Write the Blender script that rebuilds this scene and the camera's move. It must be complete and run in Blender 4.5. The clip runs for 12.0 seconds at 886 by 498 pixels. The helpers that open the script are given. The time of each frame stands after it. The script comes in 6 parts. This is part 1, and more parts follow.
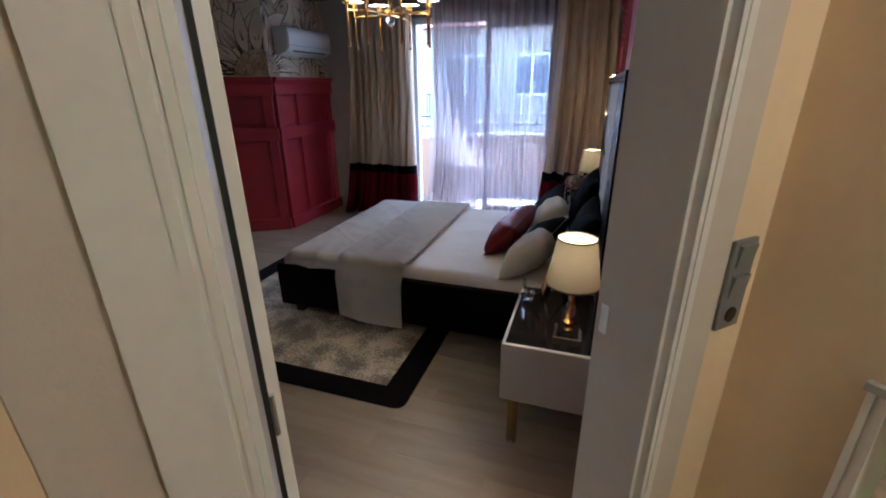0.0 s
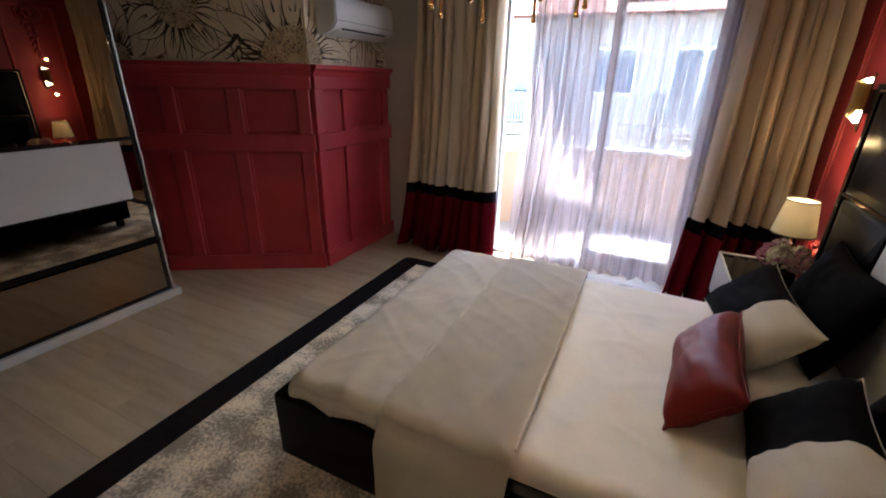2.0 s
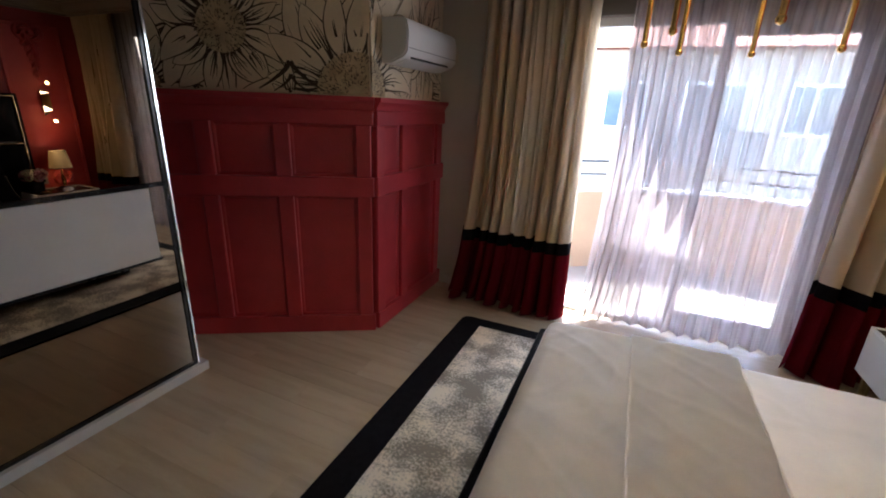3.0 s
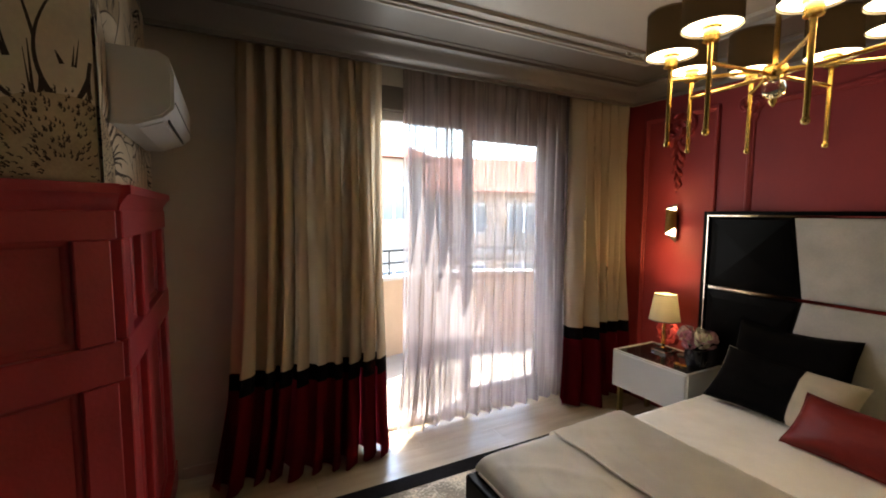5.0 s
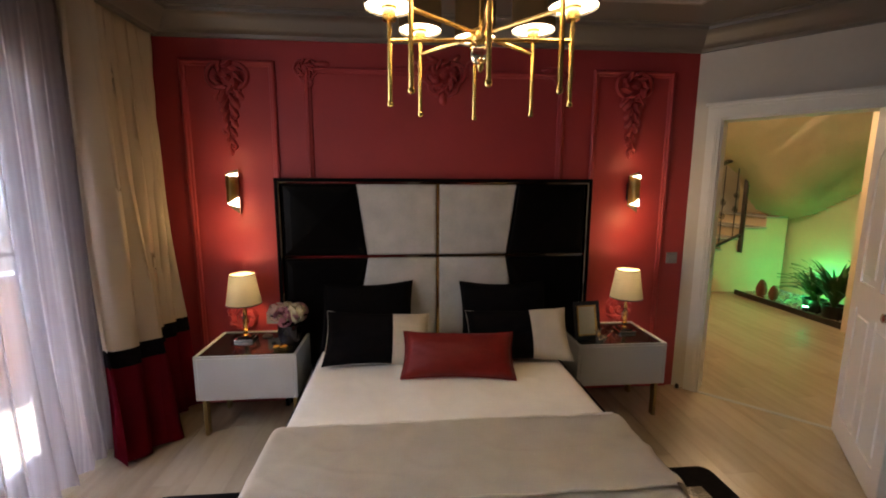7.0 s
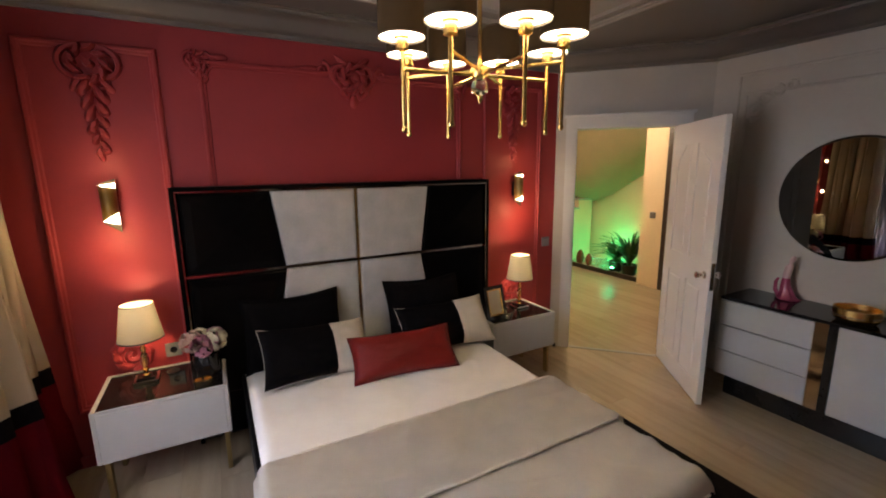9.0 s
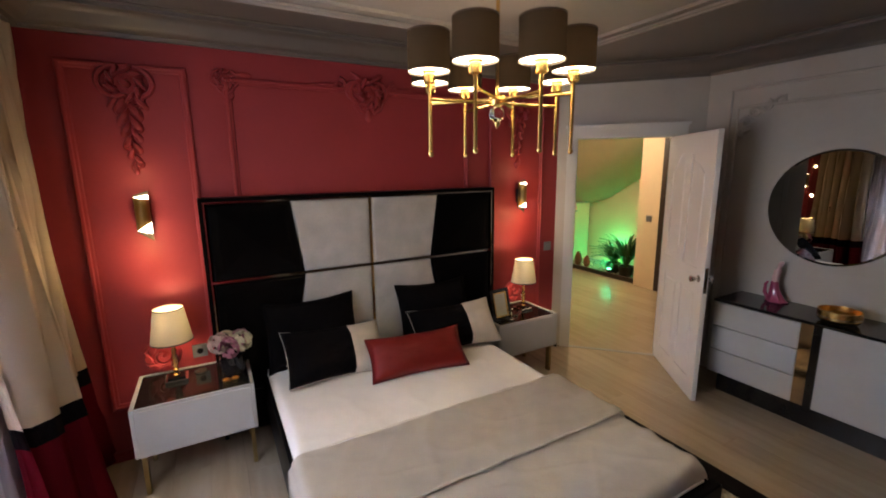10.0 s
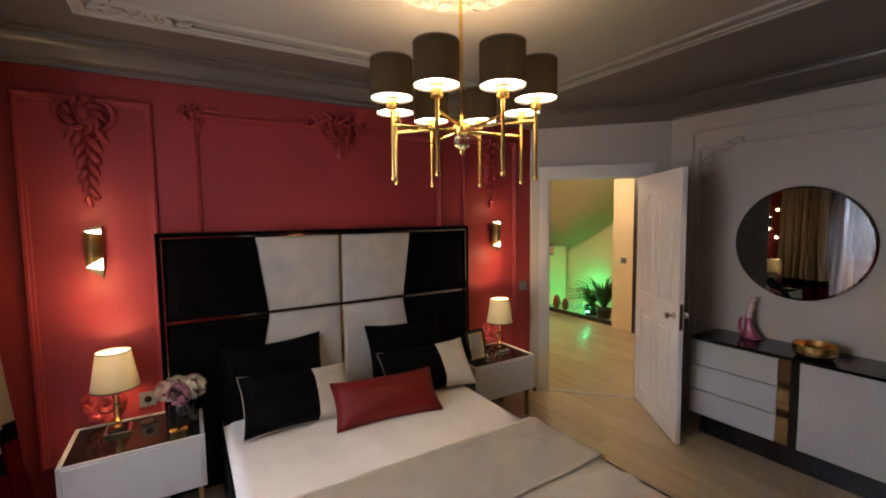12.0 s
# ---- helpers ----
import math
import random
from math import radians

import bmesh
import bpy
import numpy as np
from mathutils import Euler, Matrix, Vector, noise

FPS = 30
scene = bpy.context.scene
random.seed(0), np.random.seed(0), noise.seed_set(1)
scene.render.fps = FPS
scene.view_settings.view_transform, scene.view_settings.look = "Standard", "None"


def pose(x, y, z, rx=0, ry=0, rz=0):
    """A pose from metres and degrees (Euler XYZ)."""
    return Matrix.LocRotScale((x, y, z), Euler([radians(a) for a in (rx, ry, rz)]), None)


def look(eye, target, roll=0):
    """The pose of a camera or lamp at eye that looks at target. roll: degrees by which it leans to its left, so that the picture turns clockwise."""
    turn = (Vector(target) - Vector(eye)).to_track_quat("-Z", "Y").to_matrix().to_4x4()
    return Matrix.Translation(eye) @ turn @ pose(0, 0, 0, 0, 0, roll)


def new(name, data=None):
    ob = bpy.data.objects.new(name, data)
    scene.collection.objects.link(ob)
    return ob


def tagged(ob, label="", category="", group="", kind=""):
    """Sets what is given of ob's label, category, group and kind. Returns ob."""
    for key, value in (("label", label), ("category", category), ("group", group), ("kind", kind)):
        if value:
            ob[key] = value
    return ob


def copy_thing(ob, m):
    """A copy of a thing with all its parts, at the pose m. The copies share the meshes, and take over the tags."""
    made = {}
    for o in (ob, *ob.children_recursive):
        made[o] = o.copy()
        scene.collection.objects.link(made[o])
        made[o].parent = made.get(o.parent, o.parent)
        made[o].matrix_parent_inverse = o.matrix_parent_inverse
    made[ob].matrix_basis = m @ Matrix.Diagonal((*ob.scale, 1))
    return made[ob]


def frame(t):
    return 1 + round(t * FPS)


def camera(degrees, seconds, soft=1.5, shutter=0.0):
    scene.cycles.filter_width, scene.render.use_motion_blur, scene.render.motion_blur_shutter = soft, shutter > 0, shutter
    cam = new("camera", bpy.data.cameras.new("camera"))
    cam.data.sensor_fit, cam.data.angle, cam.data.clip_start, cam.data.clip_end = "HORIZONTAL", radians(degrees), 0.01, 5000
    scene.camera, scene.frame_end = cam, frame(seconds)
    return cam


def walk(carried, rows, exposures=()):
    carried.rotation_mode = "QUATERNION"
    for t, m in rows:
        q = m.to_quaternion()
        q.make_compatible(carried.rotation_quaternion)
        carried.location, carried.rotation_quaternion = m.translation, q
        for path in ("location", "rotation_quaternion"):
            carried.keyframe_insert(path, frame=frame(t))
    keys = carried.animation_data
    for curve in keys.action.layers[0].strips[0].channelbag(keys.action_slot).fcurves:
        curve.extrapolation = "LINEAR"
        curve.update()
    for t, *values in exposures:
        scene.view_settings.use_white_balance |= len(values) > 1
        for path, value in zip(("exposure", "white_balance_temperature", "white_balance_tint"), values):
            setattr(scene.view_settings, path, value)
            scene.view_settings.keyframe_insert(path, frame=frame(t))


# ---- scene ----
cam = camera(92.6, 12.0, soft=1.9)
PATH = [
    (0, (0.019, 0.448, 1.56), (-0.585, 2.216, 0.846), -0.7),
    (0.5, (-0.095, 0.715, 1.579), (-0.613, 2.503, 0.846), 0.2),
    (1, (-0.265, 1.078, 1.576), (-0.772, 2.871, 0.851), 0.4),
    (1.5, (-0.423, 1.51, 1.6), (-1.065, 3.254, 0.862), 0.6),
    (2, (-0.802, 1.731, 1.59), (-1.597, 3.411, 0.85), 1.2),
    (2.5, (-1.226, 1.851, 1.637), (-2.122, 3.489, 0.92), 1.6),
    (4.5, (-2.713, 2.509, 1.6), (-2.17, 4.422, 1.386), 0.9),
    (5, (-2.918, 2.716, 1.599), (-2.011, 4.49, 1.426), 0.3),
    (5.5, (-2.92, 2.987, 1.604), (-1.452, 4.333, 1.416), 0.2),
    (6, (-2.944, 3.259, 1.6), (-1.075, 3.935, 1.378), -0.1),
    (6.5, (-2.948, 3.535, 1.574), (-0.981, 3.79, 1.32), -0.1),
    (7, (-2.794, 3.703, 1.578), (-0.825, 3.529, 1.275), 0.2),
    (7.5, (-2.646, 3.888, 1.58), (-0.797, 3.206, 1.236), 0.1),
    (9.5, (-2.787, 4.443, 1.737), (-1.06, 3.508, 1.362), -0.7),
    (10, (-2.824, 4.508, 1.777), (-1.102, 3.563, 1.403), -0.7),
    (10.5, (-2.81, 4.536, 1.862), (-1.084, 3.568, 1.575), -0.6),
    (11, (-2.811, 4.521, 1.858), (-1.087, 3.529, 1.651), -0.5),
    (11.5, (-2.817, 4.483, 1.809), (-1.101, 3.471, 1.629), -0.6),
    (12, (-2.803, 4.424, 1.69), (-1.101, 3.385, 1.54), -0.7),
]
walk(cam, [(t, look(eye, target, roll)) for t, eye, target, roll in PATH],
     exposures=[(0, 5.25, 4750, 13), (0.5, 5.2, 4800, 13), (1.0, 5.25, 5900, 12), (2.0, 5.66, 5900, 12), (2.5, 5.66, 5800, 12), (4.5, 5.38, 7200, 7), (5.5, 5.26, 7200, 7), (6.0, 5.0, 7300, 10), (7.0, 5.4, 6700, 14), (7.5, 5.6, 7100, 16), (9.5, 5.7, 6200, 15), (12, 5.62, 6400, 15)])

# ---- world and sun ----
world = bpy.data.worlds.new("sky")
scene.world = world
world.use_nodes = True
wn = world.node_tree
sky = wn.nodes.new("ShaderNodeTexSky")
sky.sky_type = "NISHITA"
sky.sun_disc = False
sky.sun_elevation = radians(61)
sky.sun_rotation = radians(-12)
wn.links.new(sky.outputs[0], wn.nodes["Background"].inputs[0])
wn.nodes["Background"].inputs[1].default_value = 0.085
sun = new("sun", bpy.data.lights.new("sun", "SUN"))
sun.data.energy = 1.05
sun.data.angle = radians(0.5)
sun.data.color = (1.0, 0.95, 0.88)
sun.matrix_world = look((0, 0, 20), (0.22, -1.0, 18.15))
# area lamp added on the room side of the voile, standing in for sky light
daylight = new("window_fill", bpy.data.lights.new("window_fill", "AREA"))
daylight.data.shape = "RECTANGLE"
daylight.data.size, daylight.data.size_y = 1.05, 1.60
daylight.data.energy = 0.50
daylight.data.color = (0.87, 0.93, 1.0)
daylight.matrix_world = look((-1.52, 5.415, 1.45), (-1.75, 4.0, 1.30))


# ---- materials ----
def material(name, color, rough=0.5, metal=0.0, var=0.12, scale=6.0, bump=0.0, bump_scale=60.0, spec=0.5, coat=0.0, stretch=(1, 1, 1), sheen=0.0, per_object=0.0, fine=0.35):
    """A principled material whose colour varies at two scales, with fine relief."""
    m = bpy.data.materials.new(name)
    m.use_nodes = True
    nt = m.node_tree
    b = nt.nodes["Principled BSDF"]
    b.inputs["Roughness"].default_value = rough
    b.inputs["Metallic"].default_value = metal
    b.inputs["Specular IOR Level"].default_value = spec
    b.inputs["Coat Weight"].default_value = coat
    b.inputs["Sheen Weight"].default_value = sheen
    tc = nt.nodes.new("ShaderNodeTexCoord")
    mp = nt.nodes.new("ShaderNodeMapping")
    mp.inputs["Scale"].default_value = stretch
    nt.links.new(tc.outputs["Object"], mp.inputs[0])
    n1 = nt.nodes.new("ShaderNodeTexNoise")
    n1.inputs["Scale"].default_value = scale
    n1.inputs["Detail"].default_value = 6
    n2 = nt.nodes.new("ShaderNodeTexNoise")
    n2.inputs["Scale"].default_value = scale * 14
    n2.inputs["Detail"].default_value = 3
    nt.links.new(mp.outputs[0], n1.inputs[0])
    nt.links.new(mp.outputs[0], n2.inputs[0])
    mix = nt.nodes.new("ShaderNodeMath")
    mix.operation = "MULTIPLY_ADD"
    mix.inputs[1].default_value = fine
    nt.links.new(n2.outputs[0], mix.inputs[0])
    nt.links.new(n1.outputs[0], mix.inputs[2])
    last = mix.outputs[0]
    if per_object:
        info = nt.nodes.new("ShaderNodeObjectInfo")
        add = nt.nodes.new("ShaderNodeMath")
        add.operation = "MULTIPLY_ADD"
        add.inputs[1].default_value = per_object
        nt.links.new(info.outputs["Random"], add.inputs[0])
        nt.links.new(last, add.inputs[2])
        last = add.outputs[0]
    ramp = nt.nodes.new("ShaderNodeValToRGB")
    lo = [c * (1 - var) for c in color]
    hi = [min(1, c * (1 + var)) for c in color]
    ramp.color_ramp.elements[0].position, ramp.color_ramp.elements[0].color = 0.4, (*lo, 1)
    ramp.color_ramp.elements[1].position, ramp.color_ramp.elements[1].color = 0.95 + per_object, (*hi, 1)
    nt.links.new(last, ramp.inputs[0])
    nt.links.new(ramp.outputs[0], b.inputs["Base Color"])
    if bump:
        n3 = nt.nodes.new("ShaderNodeTexNoise")
        n3.inputs["Scale"].default_value = bump_scale
        n3.inputs["Detail"].default_value = 4
        nt.links.new(mp.outputs[0], n3.inputs[0])
        bp = nt.nodes.new("ShaderNodeBump")
        bp.inputs["Strength"].default_value = bump
        bp.inputs["Distance"].default_value = 0.004
        nt.links.new(n3.outputs[0], bp.inputs["Height"])
        nt.links.new(bp.outputs[0], b.inputs["Normal"])
    return m


def glow(name, color, strength):
    m = bpy.data.materials.new(name)
    m.use_nodes = True
    b = m.node_tree.nodes["Principled BSDF"]
    b.inputs["Base Color"].default_value = (*color, 1)
    b.inputs["Emission Color"].default_value = (*color, 1)
    b.inputs["Emission Strength"].default_value = strength
    return m


def cloth_light(name, color, through_amount, clear, weave=420.0, stripes=0.0, satin=0.0):
    """Woven cloth that lets light through: diffuse, translucent and, where thin, clear."""
    m = bpy.data.materials.new(name)
    m.use_nodes = True
    nt = m.node_tree
    nt.nodes.remove(nt.nodes["Principled BSDF"])
    out = nt.nodes["Material Output"]
    d = nt.nodes.new("ShaderNodeBsdfDiffuse")
    t = nt.nodes.new("ShaderNodeBsdfTranslucent")
    c = nt.nodes.new("ShaderNodeBsdfTransparent")
    tc = nt.nodes.new("ShaderNodeTexCoord")
    n = nt.nodes.new("ShaderNodeTexNoise")
    n.inputs["Scale"].default_value = weave
    nt.links.new(tc.outputs["Object"], n.inputs[0])
    ramp = nt.nodes.new("ShaderNodeValToRGB")
    ramp.color_ramp.elements[0].color = (*[v * 0.8 for v in color], 1)
    ramp.color_ramp.elements[1].color = (*color, 1)
    nt.links.new(n.outputs[0], ramp.inputs[0])
    nt.links.new(ramp.outputs[0], d.inputs[0])
    nt.links.new(ramp.outputs[0], t.inputs[0])
    m1 = nt.nodes.new("ShaderNodeMixShader")
    m1.inputs[0].default_value = through_amount
    nt.links.new(d.outputs[0], m1.inputs[1])
    nt.links.new(t.outputs[0], m1.inputs[2])
    m2 = nt.nodes.new("ShaderNodeMixShader")
    m2.inputs[0].default_value = clear
    if stripes:
        n4 = nt.nodes.new("ShaderNodeTexNoise")
        n4.inputs["Scale"].default_value = 28
        mp = nt.nodes.new("ShaderNodeMapping")
        mp.inputs["Scale"].default_value = (1, 0.0, 0.0)
        nt.links.new(tc.outputs["Object"], mp.inputs[0])
        nt.links.new(mp.outputs[0], n4.inputs[0])
        r4 = nt.nodes.new("ShaderNodeMapRange")
        r4.inputs["From Min"].default_value, r4.inputs["From Max"].default_value = 0.3, 0.7
        r4.inputs["To Min"].default_value, r4.inputs["To Max"].default_value = clear - stripes, clear + stripes
        nt.links.new(n4.outputs[0], r4.inputs[0])
        nt.links.new(r4.outputs[0], m2.inputs[0])
    body = m1.outputs[0]
    if satin:
        g = nt.nodes.new("ShaderNodeBsdfGlossy")
        g.inputs["Roughness"].default_value = 0.42
        nt.links.new(ramp.outputs[0], g.inputs[0])
        m3 = nt.nodes.new("ShaderNodeMixShader")
        m3.inputs[0].default_value = satin
        nt.links.new(body, m3.inputs[1])
        nt.links.new(g.outputs[0], m3.inputs[2])
        body = m3.outputs[0]
    nt.links.new(body, m2.inputs[1])
    nt.links.new(c.outputs[0], m2.inputs[2])
    nt.links.new(m2.outputs[0], out.inputs[0])
    return m


def glass(name, tint=(1, 1, 1), rough=0.0):
    m = bpy.data.materials.new(name)
    m.use_nodes = True
    b = m.node_tree.nodes["Principled BSDF"]
    b.inputs["Base Color"].default_value = (*tint, 1)
    b.inputs["Roughness"].default_value = rough
    b.inputs["Transmission Weight"].default_value = 1.0
    b.inputs["IOR"].default_value = 1.45
    return m


def wood_floor(name, a, b_, rough):
    m = material(name, a, rough=rough, var=0.1, scale=2.0, bump=0.12, bump_scale=40, stretch=(1, 9, 1), per_object=0.35)
    nt = m.node_tree
    ramp = [n for n in nt.nodes if n.bl_idname == "ShaderNodeValToRGB"][0]
    ramp.color_ramp.elements[0].color = (*b_, 1)
    ramp.color_ramp.elements[1].color = (*a, 1)
    return m


M_RED = material("red_wall_paint", (0.34, 0.032, 0.036), rough=0.55, var=0.08, scale=3, bump=0.15, bump_scale=180)
M_PANEL = material("red_panel_paint", (0.37, 0.030, 0.043), rough=0.42, var=0.16, scale=5, bump=0.3, bump_scale=70)
M_GREIGE = material("greige_wall_paint", (0.54, 0.50, 0.44), rough=0.6, var=0.06, scale=2, bump=0.12, bump_scale=200)
M_HALL = material("cream_hall_paint", (0.74, 0.59, 0.39), rough=0.65, var=0.06, scale=2, bump=0.12, bump_scale=200)
M_CEIL = material("taupe_ceiling_paint", (0.135, 0.118, 0.104), rough=0.35, var=0.06, scale=2, bump=0.06, bump_scale=150)
M_CEILP = material("pale_ceiling_paint", (0.35, 0.32, 0.28), rough=0.5, var=0.06, scale=2, bump=0.06, bump_scale=150)
M_PLASTER = material("cream_plaster", (0.56, 0.51, 0.43), rough=0.6, var=0.08, scale=9, bump=0.2, bump_scale=60)
M_WOOD = wood_floor("oak_laminate", (0.47, 0.385, 0.275), (0.33, 0.265, 0.185), 0.24)
M_WHITE = material("white_door_paint", (0.82, 0.80, 0.77), rough=0.35, var=0.04, scale=3, bump=0.05, bump_scale=90)
M_FRAMEP = material("ivory_frame_paint", (0.66, 0.655, 0.63), rough=0.4, var=0.05, scale=3, bump=0.06, bump_scale=90)
M_PVC = material("white_pvc", (0.70, 0.70, 0.70), rough=0.3, var=0.03, scale=4)
M_LACQ = material("grey_lacquer", (0.48, 0.475, 0.455), rough=0.28, var=0.05, scale=5, bump=0.04, bump_scale=50)
M_BLACKG = material("black_gloss", (0.012, 0.011, 0.011), rough=0.08, var=0.3, scale=3, coat=0.05, spec=0.4)
M_BLACK = material("black_velvet", (0.003, 0.0026, 0.003), rough=0.9, var=0.3, scale=30, bump=0.2, bump_scale=300, spec=0.06)
M_BLACKLEATHER = material("black_upholstery", (0.0025, 0.0022, 0.0022), rough=0.30, var=0.3, scale=20, bump=0.10, bump_scale=9, spec=0.05)
M_GREYV = material("grey_velvet", (0.42, 0.40, 0.37), rough=0.75, var=0.16, scale=7, bump=0.25, bump_scale=260, sheen=0.3)
M_SHEET = material("white_cotton_sheet", (0.80, 0.745, 0.665), rough=0.8, var=0.06, scale=6, bump=1.0, bump_scale=6)
M_THROW = material("beige_woven_throw", (0.69, 0.62, 0.525), rough=0.85, var=0.07, scale=8, bump=0.2, bump_scale=260)
M_DUVET = material("cream_duvet", (0.74, 0.675, 0.585), rough=0.8, var=0.07, scale=5, bump=1.0, bump_scale=6)
M_CREAMP = material("beige_cushion_cloth", (0.56, 0.50, 0.41), rough=0.85, var=0.08, scale=10, bump=0.3, bump_scale=280)
M_SATIN = material("red_satin", (0.145, 0.009, 0.007), rough=0.52, var=0.15, scale=8, bump=0.12, bump_scale=14, spec=0.22)
M_GOLD = material("polished_gold", (0.86, 0.57, 0.20), rough=0.27, metal=1.0, var=0.1, scale=12)
M_OLDGOLD = material("dark_brushed_gold", (0.34, 0.25, 0.11), rough=0.4, metal=1.0, var=0.15, scale=12)
M_BRONZED = material("dark_bronze", (0.09, 0.06, 0.035), rough=0.45, metal=0.7, var=0.2, scale=12)
M_BRONZE = material("bronze_mirror_strip", (0.60, 0.50, 0.40), rough=0.08, metal=1.0, var=0.1, scale=6)
M_CHROME = material("polished_chrome", (0.75, 0.74, 0.72), rough=0.1, metal=1.0, var=0.05, scale=9)
M_MIRROR = material("mirror_silver", (0.27, 0.265, 0.25), rough=0.0, metal=1.0, var=0.02, scale=2)
M_MIRRORB = material("bronze_tinted_mirror", (0.30, 0.24, 0.18), rough=0.0, metal=1.0, var=0.02, scale=2)
M_STEEL = material("grey_switch_plate", (0.21, 0.22, 0.23), rough=0.4, metal=0.3, var=0.05, scale=20)
M_DARKWOOD = material("dark_stained_wood", (0.035, 0.022, 0.016), rough=0.4, var=0.3, scale=4, stretch=(1, 1, 0.1))
M_CURT = cloth_light("champagne_curtain", (0.74, 0.615, 0.455), 0.31, 0.0, satin=0.22)
M_CURTR = cloth_light("crimson_velvet_curtain", (0.15, 0.009, 0.016), 0.40, 0.0, satin=0.16)
M_CURTB = material("black_velvet_band", (0.005, 0.004, 0.005), rough=0.9, var=0.3, scale=30, spec=0.05)
M_SHEER = cloth_light("mauve_sheer_voile", (0.50, 0.42, 0.405), 0.66, 0.36, weave=700, stripes=0.20)
M_SHADE = cloth_light("linen_lamp_shade", (0.46, 0.42, 0.29), 0.068, 0.0, weave=300)
M_SHADE_DARK = cloth_light("taupe_pleated_shade", (0.026, 0.019, 0.013), 0.075, 0.0, weave=500)
M_GLASS = glass("clear_glass")
M_CRYSTAL = glass("cut_crystal")
M_RUGB = material("black_rug_pile", (0.008, 0.007, 0.008), rough=0.95, var=0.3, scale=30, bump=0.6, bump_scale=300, spec=0.1)
M_STONE = material("white_marble", (0.44, 0.42, 0.38), rough=0.25, var=0.1, scale=4)
M_GREEN = material("dark_green_leaf", (0.05, 0.12, 0.03), rough=0.4, var=0.3, scale=12)
M_PEACH = material("peach_render", (0.42, 0.28, 0.18), rough=0.9, var=0.08, scale=3, bump=0.3, bump_scale=80)
M_TILE = material("beige_balcony_tile", (0.30, 0.275, 0.245), rough=0.5, var=0.1, scale=5, per_object=0.1)
M_IRON = material("dark_iron", (0.03, 0.03, 0.03), rough=0.45, metal=0.6, var=0.2, scale=20)
M_WALLOUT = material("pale_facade_render", (0.34, 0.30, 0.26), rough=0.9, var=0.08, scale=1, bump=0.3, bump_scale=30)
M_ORANGE = material("orange_facade_render", (0.42, 0.29, 0.20), rough=0.9, var=0.1, scale=1, bump=0.3, bump_scale=30)
M_ROOF = material("terracotta_roof", (0.20, 0.065, 0.035), rough=0.85, var=0.25, scale=5, bump=0.5, bump_scale=12)
M_WINDARK = material("dark_window_pane", (0.08, 0.10, 0.12), rough=0.08, var=0.2, scale=2)
M_GROUND = material("pale_paving", (0.18, 0.165, 0.15), rough=0.9, var=0.2, scale=0.5, bump=0.4, bump_scale=20)
M_BULB = glow("warm_bulb", (1.0, 0.72, 0.38), 1.5)
M_SCLIGHT = glow("warm_lit_glass", (1.0, 0.80, 0.52), 0.55)
M_PINK = material("rose_glaze", (0.45, 0.08, 0.16), rough=0.2, var=0.2, scale=12, coat=0.5)
M_PALEPINK = material("pale_pink_glaze", (0.70, 0.48, 0.46), rough=0.3, var=0.2, scale=12)
M_INK = material("mural_ink", (0.040, 0.024, 0.014), rough=0.8, var=0.2, scale=20)
M_MURALT = material("tan_mural_wash", (0.44, 0.34, 0.21), rough=0.75, var=0.35, scale=9, bump=0.15, bump_scale=150)
M_MURAL = material("cream_mural_paper", (0.66, 0.56, 0.41), rough=0.75, var=0.16, scale=5, bump=0.15, bump_scale=150)


# ---- mesh helpers ----
def finish(bm, smooth=35):
    bmesh.ops.recalc_face_normals(bm, faces=bm.faces[:])
    me = bpy.data.meshes.new("mesh")
    bm.to_mesh(me)
    bm.free()
    if smooth:
        me.shade_smooth()
        me.set_sharp_from_angle(angle=radians(smooth))
    return me


def part(name, bm, mat, parent=None, label="", at=None, smooth=35):
    """One mesh object from a bmesh (or a finished mesh), under a thing or a part."""
    me = bm if isinstance(bm, bpy.types.Mesh) else finish(bm, smooth)
    me.name = name
    if mat and not me.materials:
        me.materials.append(mat)
    ob = new(name, me)
    if parent:
        ob.parent = parent
    if at is not None:
        ob.matrix_basis = at if isinstance(at, Matrix) else Matrix.Translation(at)
    if label:
        ob["label"] = label
    return ob


def carved_parts(bm, mat, parent):
    """Each leaf and scroll of a carving as a part of its own."""
    todo = set(bm.verts)
    while todo:
        stack = [todo.pop()]
        island = []
        while stack:
            v = stack.pop()
            island.append(v)
            for e in v.link_edges:
                w = e.other_vert(v)
                if w in todo:
                    todo.remove(w)
                    stack.append(w)
        index = {v: i for i, v in enumerate(island)}
        faces = {f for v in island for f in v.link_faces}
        me = bpy.data.meshes.new("carving")
        me.from_pydata([v.co[:] for v in island], [], [[index[v] for v in f.verts] for f in faces])
        b = bmesh.new()
        b.from_mesh(me)
        bpy.data.meshes.remove(me)
        part("leaf" if len(island) == 20 else "scroll", b, mat, parent, smooth=60)
    bm.free()


def thing(name, at, label, category, group="", kind="", rz=0.0):
    ob = new(name)
    ob.empty_display_size = 0.1
    ob.matrix_basis = pose(*at, 0, 0, rz)
    return tagged(ob, label, category, group, kind)


def structure(name, bm, mat, label="", category="wall", smooth=35):
    return tagged(part(name, bm, mat, None, "", None, smooth), label, category, "", "structure")


